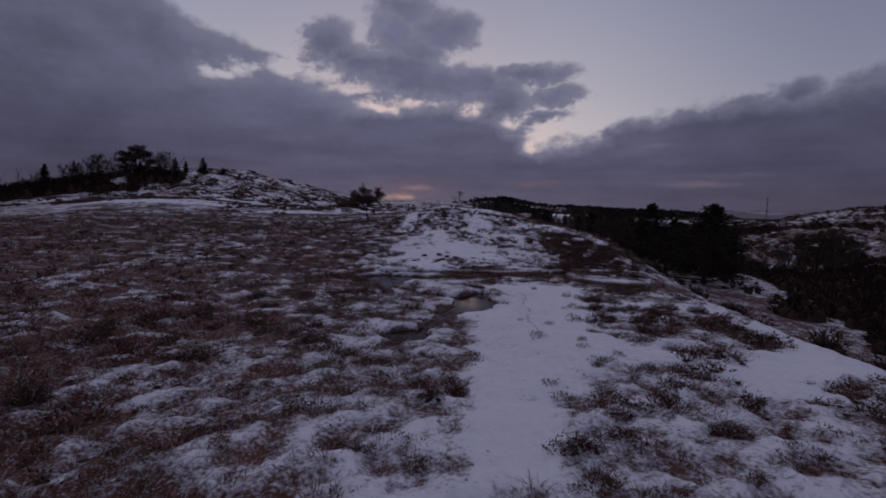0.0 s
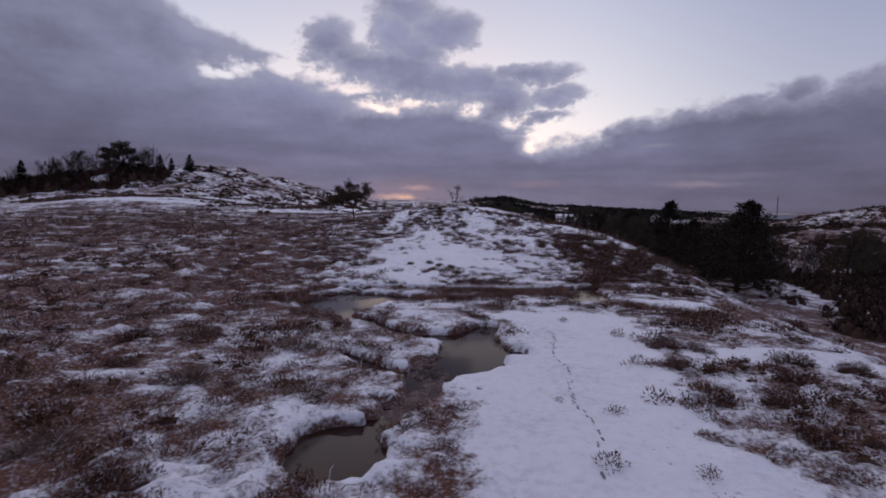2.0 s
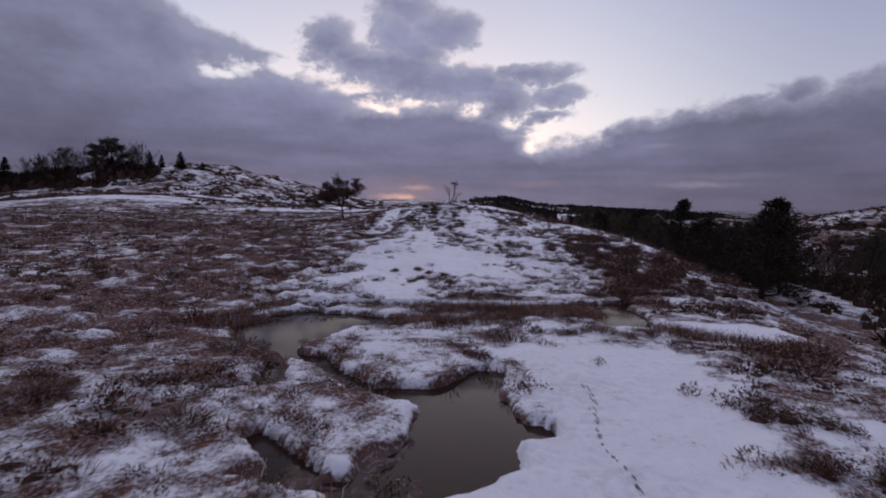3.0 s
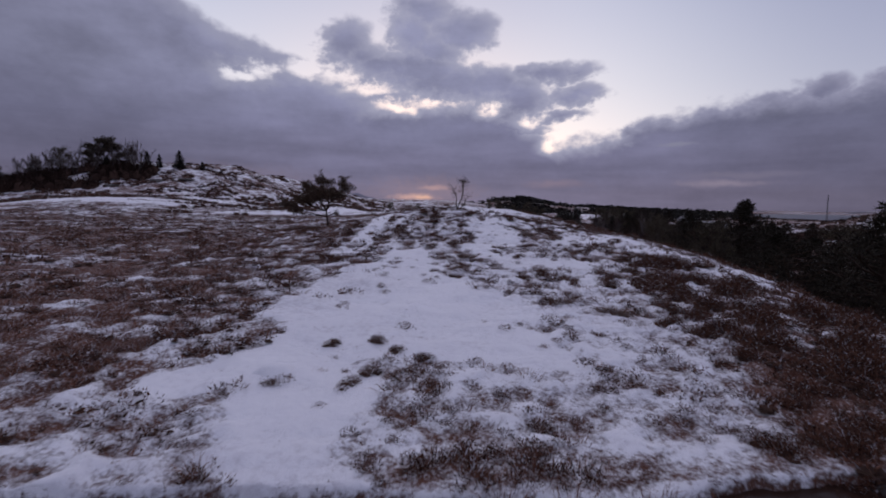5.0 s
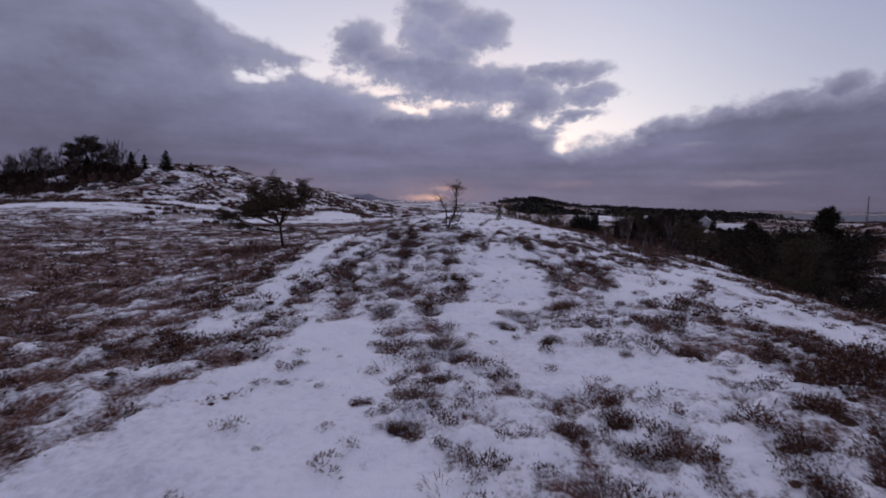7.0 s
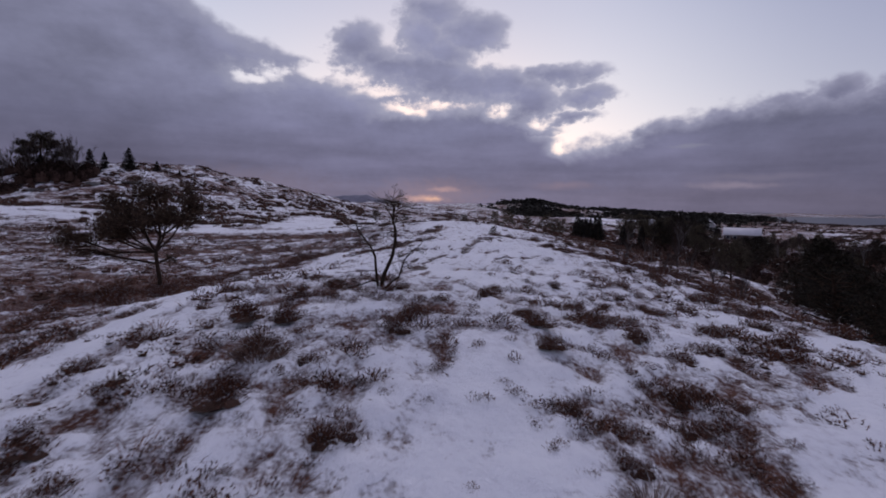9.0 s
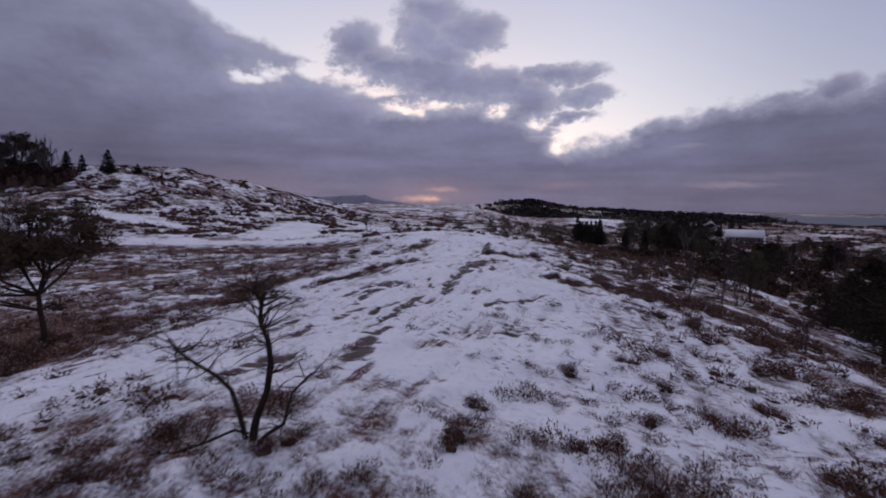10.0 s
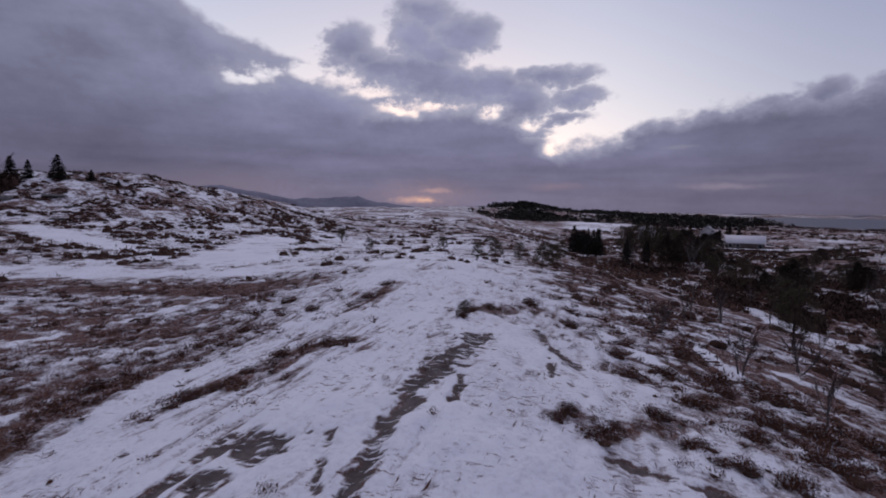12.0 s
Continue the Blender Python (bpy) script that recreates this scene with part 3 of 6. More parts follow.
def ground_material():
    m, t, b = material("snowy_heath", 0.9, 0.15)
    co = t.nodes.new("ShaderNodeTexCoord").outputs["Object"]

    def attr(n):
        a = t.nodes.new("ShaderNodeAttribute")
        a.attribute_name = n
        return a.outputs["Fac"]

    fine, mid, grain = noise_node(t, co, 9.0, 6, 0.65), noise_node(t, co, 2.6, 5, 0.6), noise_node(t, co, 60.0, 3, 0.6)
    wide = noise_node(t, co, 0.35, 5, 0.6)
    speck, coarse = noise_node(t, co, 24.0, 4, 0.6), noise_node(t, co, 0.55, 6, 0.65)
    def along(turn, across, length, detail):
        """Noise drawn out in one direction over the ground."""
        c, q = math.cos(radians(turn)), math.sin(radians(turn))
        xyz = t.nodes.new("ShaderNodeCombineXYZ")
        for k, w in ((0, (c / length, q / length, 0)), (1, (-q / across, c / across, 0))):
            dot = t.nodes.new("ShaderNodeVectorMath")
            dot.operation = "DOT_PRODUCT"
            link(t, co, dot.inputs[0])
            dot.inputs[1].default_value = w
            link(t, dot.outputs["Value"], xyz.inputs[k])
        return math_node(t, "SUBTRACT", noise_node(t, xyz.outputs[0], 1.0, detail, 0.6), 0.5)

    east = t.nodes.new("ShaderNodeSeparateXYZ")
    link(t, co, east.inputs[0])
    east = smooth(t, math_node(t, "ADD", east.outputs[0], math_node(t, "MULTIPLY", math_node(t, "SUBTRACT", wide, 0.5), 2.0)), 3.0, 4.6)
    ridge = attr("crest")
    calm = math_node(t, "SUBTRACT", 1.0, math_node(t, "MULTIPLY", ridge, 0.55))
    s = math_node(t, "ADD", attr("snow"), math_node(t, "MULTIPLY", math_node(t, "MULTIPLY", math_node(t, "SUBTRACT", fine, 0.5), 1.2), calm))
    s = math_node(t, "ADD", s, math_node(t, "MULTIPLY", math_node(t, "MULTIPLY", math_node(t, "SUBTRACT", speck, 0.5), 1.25), calm))
    # ice-worn rock: long streaks to the west, short cracks across to the east
    streaks, dashes = along(73, 0.17, 1.2, 6), along(-9, 0.12, 0.36, 5)
    worn = math_node(t, "ADD", math_node(t, "MULTIPLY", math_node(t, "SUBTRACT", 1.0, east), math_node(t, "MULTIPLY", streaks, 4.8)), math_node(t, "MULTIPLY", east, math_node(t, "MULTIPLY", dashes, 3.2)))
    north = t.nodes.new("ShaderNodeSeparateXYZ")
    link(t, co, north.inputs[0])
    uneven = math_node(t, "MULTIPLY", smooth(t, noise_node(t, co, 0.9, 3, 0.55), 0.40, 0.62, 0.2, 1.15), smooth(t, north.outputs[1], 42.0, 46.0, 1.0, 0.6))
    s = math_node(t, "ADD", s, math_node(t, "MULTIPLY", math_node(t, "MULTIPLY", ridge, uneven), worn))
    # snow caught in the joints of the bare slabs
    joints = smooth(t, along(12, 0.085, 0.55, 5), 0.05, 0.12)
    s = math_node(t, "ADD", s, math_node(t, "MULTIPLY", math_node(t, "MULTIPLY", attr("rock"), joints), 1.3))
    # short dark cracks that break the snow of the crest
    cracks = math_node(t, "MAXIMUM", smooth(t, along(-8, 0.055, 0.26, 3), 0.10, 0.15), math_node(t, "MULTIPLY", smooth(t, along(72, 0.05, 0.5, 3), 0.13, 0.18), 0.8))
    cracks = math_node(t, "MULTIPLY", cracks, smooth(t, noise_node(t, co, 0.6, 4, 0.6), 0.44, 0.58))
    s = math_node(t, "SUBTRACT", s, math_node(t, "MULTIPLY", math_node(t, "MULTIPLY", cracks, ridge), 1.2))
    s = math_node(t, "ADD", s, math_node(t, "MULTIPLY", math_node(t, "MULTIPLY", math_node(t, "SUBTRACT", coarse, 0.5), attr("wild")), 2.4))
    s = math_node(t, "ADD", s, math_node(t, "MULTIPLY", math_node(t, "MULTIPLY", math_node(t, "SUBTRACT", noise_node(t, co, 0.13, 5, 0.6), 0.5), attr("wild")), 1.6))
    s = math_node(t, "ADD", s, math_node(t, "MULTIPLY", math_node(t, "MULTIPLY", math_node(t, "SUBTRACT", noise_node(t, co, 1.5, 5, 0.65), 0.5), attr("wild")), 2.6))
    s = math_node(t, "ADD", s, math_node(t, "MULTIPLY", math_node(t, "SUBTRACT", mid, 0.5), 0.35))
    # fallen twigs, cracks and stalk tips in the open snow
    litter = smooth(t, along(-35, 0.05, 0.12, 4), 0.13, 0.19)
    s = math_node(t, "SUBTRACT", s, math_node(t, "MULTIPLY", math_node(t, "MULTIPLY", litter, smooth(t, noise_node(t, co, 0.8, 3, 0.6), 0.48, 0.62)), 1.0))
    fac = smooth(t, s, 0.22, 0.90)
    # frost and thin snow dusted over the plants
    dust = smooth(t, math_node(t, "ADD", speck, math_node(t, "MULTIPLY", math_node(t, "SUBTRACT", grain, 0.5), 0.5)), 0.50, 0.68, 0.0, 0.46)
    fac = math_node(t, "MAXIMUM", fac, math_node(t, "MULTIPLY", dust, math_node(t, "SUBTRACT", 1.0, attr("rock"))))
    heath = ramp_node(t, math_node(t, "ADD", math_node(t, "MULTIPLY", mid, 0.6), math_node(t, "MULTIPLY", grain, 0.5)), [(0.3, (0.032, 0.0135, 0.0095)), (0.5, (0.098, 0.043, 0.030)), (0.75, (0.19, 0.091, 0.063))])
    stone = ramp_node(t, math_node(t, "ADD", math_node(t, "MULTIPLY", mid, 0.5), math_node(t, "MULTIPLY", fine, 0.5)), [(0.3, (0.052, 0.041, 0.039)), (0.5, (0.105, 0.088, 0.085)), (0.7, (0.185, 0.160, 0.155))])
    snow = ramp_node(t, math_node(t, "ADD", math_node(t, "MULTIPLY", wide, 0.5), math_node(t, "MULTIPLY", fine, 0.5)), [(0.28, (0.56, 0.55, 0.59)), (0.48, (0.80, 0.81, 0.86)), (0.7, (0.86, 0.87, 0.91))])
    base = mix_node(t, attr("rock"), heath, stone)
    link(t, mix_node(t, fac, base, snow), b.inputs["Base Color"])
    link(t, smooth(t, fac, 0.0, 1.0, 0.95, 0.7), b.inputs["Roughness"])
    h = math_node(t, "ADD", math_node(t, "ADD", math_node(t, "MULTIPLY", fac, 0.6), math_node(t, "MULTIPLY", mid, 1.2)), math_node(t, "ADD", math_node(t, "MULTIPLY", fine, 0.5), math_node(t, "MULTIPLY", grain, 0.25)))
    n = t.nodes.new("ShaderNodeBump")
    n.inputs["Strength"].default_value, n.inputs["Distance"].default_value = 0.7, 0.07
    link(t, h, n.inputs["Height"])
    link(t, n.outputs[0], b.inputs["Normal"])
    return m


def water_material(name, color, rough, ripple, scale, gloss=0.4):
    m, t, b = material(name, rough, gloss)
    co = t.nodes.new("ShaderNodeTexCoord").outputs["Object"]
    f = noise_node(t, co, scale, 4)
    link(t, ramp_node(t, f, [(0.3, tuple(c * 0.7 for c in color)), (0.7, color)]), b.inputs["Base Color"])
    b.inputs["IOR"].default_value = 1.33
    n = t.nodes.new("ShaderNodeBump")
    n.inputs["Strength"].default_value, n.inputs["Distance"].default_value = ripple, 0.02
    link(t, f, n.inputs["Height"])
    link(t, n.outputs[0], b.inputs["Normal"])
    return m


# ---- ground, water, distance ----
gx = axis([(-45, 0.65), (-12.5, 0.16), (-3.5, 0.088), (9.0, 0.15), (16.0, 0.5), (45.0, 0.6)], -4600, 4600, 1.09)
gy = axis([(-1.5, 0.11), (4.0, 0.072), (17.5, 0.12), (36.0, 0.1), (52.0, 0.17), (66.0, 0.55), (110.0, 0.6)], -500, 4600, 1.075)
X, Y = np.meshgrid(gx, gy)
Z, SNOW, ROCK, POOL, SMOOTH, CREST, MOOR = ground_parts(X, Y)
me = mesh_from("ground", np.stack([X, Y, Z], -1).reshape(-1, 3), grid_faces(len(gx), len(gy)), True)
for key, field in (("snow", SNOW), ("rock", ROCK), ("crest", CREST), ("wild", np.maximum(step(np.hypot(X - 2, Y - 28), 35, 75), 0.75 * step(np.abs(X - 2.5), 9, 15)))):
    me.attributes.new(key, "FLOAT", "POINT").data.foreach_set("value", field.astype(np.float32).ravel())
me.materials.append(ground_material())
ground = tagged(new("ground", me), "snow-patched brown heath and ice-worn rock rising to a knoll", "ground", kind="structure")


def plate(name, x0, x1, y0, y1, z, mat, n=1):
    xs, ys = np.linspace(x0, x1, n + 1), np.linspace(y0, y1, n + 1)
    a, b = np.meshgrid(xs, ys)
    p = mesh_from(name, np.stack([a, b, np.full_like(a, z)], -1).reshape(-1, 3), grid_faces(n + 1, n + 1))
    p.materials.append(mat)
    return new(name, p)


tagged(plate("pond_water", -3.9, 6.9, 4.6, 17.1, WATER, water_material("bog_water", (0.036, 0.019, 0.0145), 0.05, 0.05, 1.2, 0.09)), "still dark bog pool reflecting the dusk sky", "water", kind="structure")
tagged(plate("sea", 40, 4700, 200, 4700, SEA, water_material("sea_water", (0.09, 0.095, 0.13), 0.45, 0.1, 0.05, 0.12)), "grey calm sea in the bay beyond the shore", "water", kind="structure")


# ---- plants ----


def height_at(x, y):
    return float(ground_parts(np.array([float(x)]), np.array([float(y)]))[0][0])


def tube(points, radii, sides=5):
    """Rings along a bent line, as triangles."""
    p = np.asarray(points, float)
    n = len(p)
    d = np.gradient(p, axis=0)
    d /= np.linalg.norm(d, axis=1)[:, None] + 1e-9
    ref = np.array([0.31, 0.95, 0.05])
    a = np.cross(d, ref)
    a /= np.linalg.norm(a, axis=1)[:, None] + 1e-9
    b = np.cross(d, a)
    ang = np.arange(sides) / sides * 2 * np.pi
    ring = a[:, None, :] * np.cos(ang)[None, :, None] + b[:, None, :] * np.sin(ang)[None, :, None]
    v = (p[:, None, :] + ring * np.asarray(radii, float)[:, None, None]).reshape(-1, 3)
    i = np.arange(n - 1)[:, None] * sides
    j = np.arange(sides)[None, :]
    k = (j + 1) % sides
    q = np.stack([i + j, i + k, i + sides + k, i + sides + j], -1).reshape(-1, 4)
    return v, np.concatenate([q[:, [0, 1, 2]], q[:, [0, 2, 3]]])


def joined(parts):
    vs, fs, n = [], [], 0
    for v, f, *_ in parts:
        vs.append(v)
        fs.append(f + n)
        n += len(v)
    return np.concatenate(vs), np.concatenate(fs)


def blades(root, way, length, width, rng, droop=0.0):
    """One slim pointed triangle for each root."""
    n = len(root)
    way = way / (np.linalg.norm(way, axis=1)[:, None] + 1e-9)
    side = np.cross(way, rng.normal(size=(n, 3)))
    side /= np.linalg.norm(side, axis=1)[:, None] + 1e-9
    w, ln = np.broadcast_to(width, (n,))[:, None], np.broadcast_to(length, (n,))[:, None]
    tip = root + way * ln - np.array([0, 0, 1.0]) * droop * ln
    v = np.stack([root - side * w, root + side * w, tip], 1).reshape(-1, 3)
    return v, np.arange(3 * n).reshape(-1, 3)


def leafy(root, way, length, width, rng):
    """Small four-cornered leaves, as two triangles."""
    n = len(root)
    way = way / (np.linalg.norm(way, axis=1)[:, None] + 1e-9)
    side = np.cross(way, rng.normal(size=(n, 3)))
    side /= np.linalg.norm(side, axis=1)[:, None] + 1e-9
    w, ln = np.broadcast_to(width, (n,))[:, None], np.broadcast_to(length, (n,))[:, None]
    v = np.stack([root, root + way * ln * 0.5 + side * w, root + way * ln, root + way * ln * 0.5 - side * w], 1).reshape(-1, 3)
    i = np.arange(n)[:, None] * 4
    return v, np.concatenate([i + np.array([[0, 1, 2]]), i + np.array([[0, 2, 3]])])


def dome(cx, cy, r, h, rng, sides=6):
    """Low uneven mound: the dense inside of a bush."""
    v = [(cx, cy, h * rng.uniform(0.85, 1.1))]
    for ring, (q, z) in enumerate(((0.55, 0.75), (1.0, -0.12))):
        for k in range(sides):
            a = (k + 0.5 * ring) / sides * 2 * math.pi
            s = q * r * rng.uniform(0.7, 1.25)
            v.append((cx + math.cos(a) * s, cy + math.sin(a) * s, h * z * rng.uniform(0.7, 1.2)))
    f = []
    for k in range(sides):
        m = (k + 1) % sides
        f += [(0, 1 + k, 1 + m), (1 + k, 1 + sides + k, 1 + m), (1 + m, 1 + sides + k, 1 + sides + m)]
    return np.array(v), np.array(f)


def heather_clump(rng, n, r=0.12, h=0.09, leaf=0.04, bodies=2):
    """Low rounded clump: short leaves all through a ragged dome, on a few bent stems."""
    lobes = rng.normal(0, 0.45 * r, (4, 2))
    pick = rng.integers(0, 4, n)
    a, q = rng.uniform(0, 2 * np.pi, n), np.sqrt(rng.uniform(0, 1, n))
    rr = r * rng.uniform(0.5, 0.8, 4)[pick]
    z = h * np.sqrt(np.clip(1 - q * q, 0.05, 1)) * rng.uniform(0.15, 1.05, n)
    root = np.stack([lobes[pick, 0] + np.cos(a) * q * rr, lobes[pick, 1] + np.sin(a) * q * rr, z], 1)
    way = np.stack([np.cos(a) * q, np.sin(a) * q, 0.5 + z / h], 1) + rng.normal(0, 0.55, (n, 3))
    leaves = blades(root, way, leaf * rng.uniform(0.6, 1.4, n), leaf * 0.21, rng)
    k = max(4, n // 10)
    stems = blades(root[:k] * [0.4, 0.4, 0] - [0, 0, 0.02], root[:k] + [0, 0, 0.5 * h], h * 1.3, 0.004, rng)
    inside = [dome(lobes[k, 0], lobes[k, 1], r * rng.uniform(0.35, 0.55), h * rng.uniform(0.2, 0.32), rng, 5) for k in range(bodies)]
    return (*joined([leaves, stems] + inside), sum(len(q[1]) for q in inside))


def grass_tuft(rng, n, r=0.1, h=0.28, lean=0.5, thin=0.004):
    a = rng.uniform(0, 2 * np.pi, n)
    q = np.sqrt(rng.uniform(0, 1, n))
    root = np.stack([np.cos(a) * q * r, np.sin(a) * q * r, np.full(n, -0.02)], 1)
    out = np.stack([np.cos(a) * q, np.sin(a) * q, np.zeros(n)], 1)
    ln = h * rng.uniform(0.5, 1.1, n)
    way = out * lean + np.array([0.12, 0.1, 1.0]) + rng.normal(0, 0.14, (n, 3))
    way /= np.linalg.norm(way, axis=1)[:, None]
    mid = root + way * (ln * 0.6)[:, None]
    bend = way + out * 1.1 + np.array([0.25, 0.15, -0.55]) + rng.normal(0, 0.2, (n, 3))
    bend /= np.linalg.norm(bend, axis=1)[:, None]
    side = np.cross(way, rng.normal(size=(n, 3)))
    side /= np.linalg.norm(side, axis=1)[:, None]
    w = thin
    tip = mid + bend * (ln * 0.5)[:, None]
    v = np.stack([root - side * w, root + side * w, mid + side * w * 0.8, mid - side * w * 0.8, tip], 1).reshape(-1, 3)
    i = np.arange(n)[:, None] * 5
    return v, np.concatenate([i + np.array([[0, 1, 2]]), i + np.array([[0, 2, 3]]), i + np.array([[3, 2, 4]])])


def strew(name, templates, x, y, z, size, mat, rng, tall=None, tilt=0.15):
    """Many turned and scaled copies of a few shapes as one mesh."""
    pick = rng.integers(0, len(templates), len(x))
    vs, fs, core_faces, base = [], [], [], 0
    for k, (tv, tf, *core) in enumerate(templates):
        s = np.nonzero(pick == k)[0]
        if not len(s):
            continue
        a = rng.uniform(0, 2 * np.pi, len(s))
        c, d = np.cos(a)[:, None], np.sin(a)[:, None]
        vx, vy, vz = tv[:, 0][None], tv[:, 1][None], tv[:, 2][None]
        tx, ty = rng.normal(0, tilt, len(s))[:, None], rng.normal(0, tilt, len(s))[:, None]
        sz = size[s][:, None]
        th = sz if tall is None else tall[s][:, None]
        px, py, pz = (vx * c - vy * d) * sz, (vx * d + vy * c) * sz, vz * th
        px, py = px + pz * tx, py + pz * ty
        v = np.stack([px + x[s][:, None], py + y[s][:, None], pz + z[s][:, None]], -1).reshape(-1, 3)
        f = (tf[None] + (np.arange(len(s)) * len(tv))[:, None, None]).reshape(-1, 3)
        vs.append(v)
        fs.append(f + base)
        core_faces.append(np.tile(np.arange(len(tf)) >= len(tf) - (core[0] if core else 0), len(s)))
        base += len(v)
    me = mesh_from(name, np.concatenate(vs), np.concatenate(fs))
    me.materials.append(mat)
    me.materials.append(inside_mat)
    me.polygons.foreach_set("material_index", np.concatenate(core_faces).astype(np.int32))
    return new(name, me)


heather_mat = varied("heather_leaf", (0.026, 0.0125, 0.009), (0.175, 0.083, 0.056), 2.0, 0.85, 0.1, per="island", amount=0.6, frosted=0.09)
# dark brown puts the shade between leaves into the mounds inside the clumps
inside_mat = varied("shaded_inside", (0.030, 0.018, 0.014), (0.092, 0.055, 0.043), 30.0, 0.9, 0.05, per="island", amount=0.3)
grass_mat = varied("withered_grass", (0.084, 0.036, 0.023), (0.285, 0.142, 0.092), 1.2, 0.8, 0.15, per="island", amount=0.6, frosted=0.13)
bark_mat = varied("pine_bark", (0.025, 0.018, 0.014), (0.085, 0.055, 0.040), 6.0, 0.9, 0.1, bump=0.5)
grey_bark_mat = varied("grey_bark", (0.05, 0.042, 0.040), (0.15, 0.13, 0.125), 6.0, 0.9, 0.1, bump=0.3)
pine_mat = varied("pine_needle", (0.028, 0.022, 0.0145), (0.095, 0.074, 0.047), 1.5, 0.7, 0.2, per="island", amount=0.6)
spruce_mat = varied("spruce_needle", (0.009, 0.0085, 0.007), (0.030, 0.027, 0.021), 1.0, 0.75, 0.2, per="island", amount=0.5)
rusty_mat = varied("rusty_pine_needle", (0.034, 0.022, 0.0155), (0.115, 0.074, 0.050), 1.5, 0.75, 0.15, per="island", amount=0.6)
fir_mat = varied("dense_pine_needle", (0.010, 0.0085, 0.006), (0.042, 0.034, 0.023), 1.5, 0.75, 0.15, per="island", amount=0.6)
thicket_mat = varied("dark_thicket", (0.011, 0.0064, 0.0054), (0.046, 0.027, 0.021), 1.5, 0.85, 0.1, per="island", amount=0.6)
twig_mat = varied("bare_twig", (0.024, 0.016, 0.015), (0.085, 0.056, 0.048), 1.5, 0.85, 0.1, per="island", amount=0.6)
roof_snow_mat = varied("roof_snow", (0.46, 0.45, 0.48), (0.64, 0.63, 0.67), 0.6, 0.7, 0.2)
fresh_snow_mat = varied("fresh_snow", (0.74, 0.75, 0.79), (0.85, 0.86, 0.90), 3.0, 0.7, 0.2)
stone_mat = varied("lichen_stone", (0.06, 0.055, 0.055), (0.22, 0.21, 0.20), 5.0, 0.9, 0.2, bump=0.6)


def scatter_points(n, x0, x1, y0, y1, rng):
    return rng.uniform(x0, x1, n), rng.uniform(y0, y1, n)


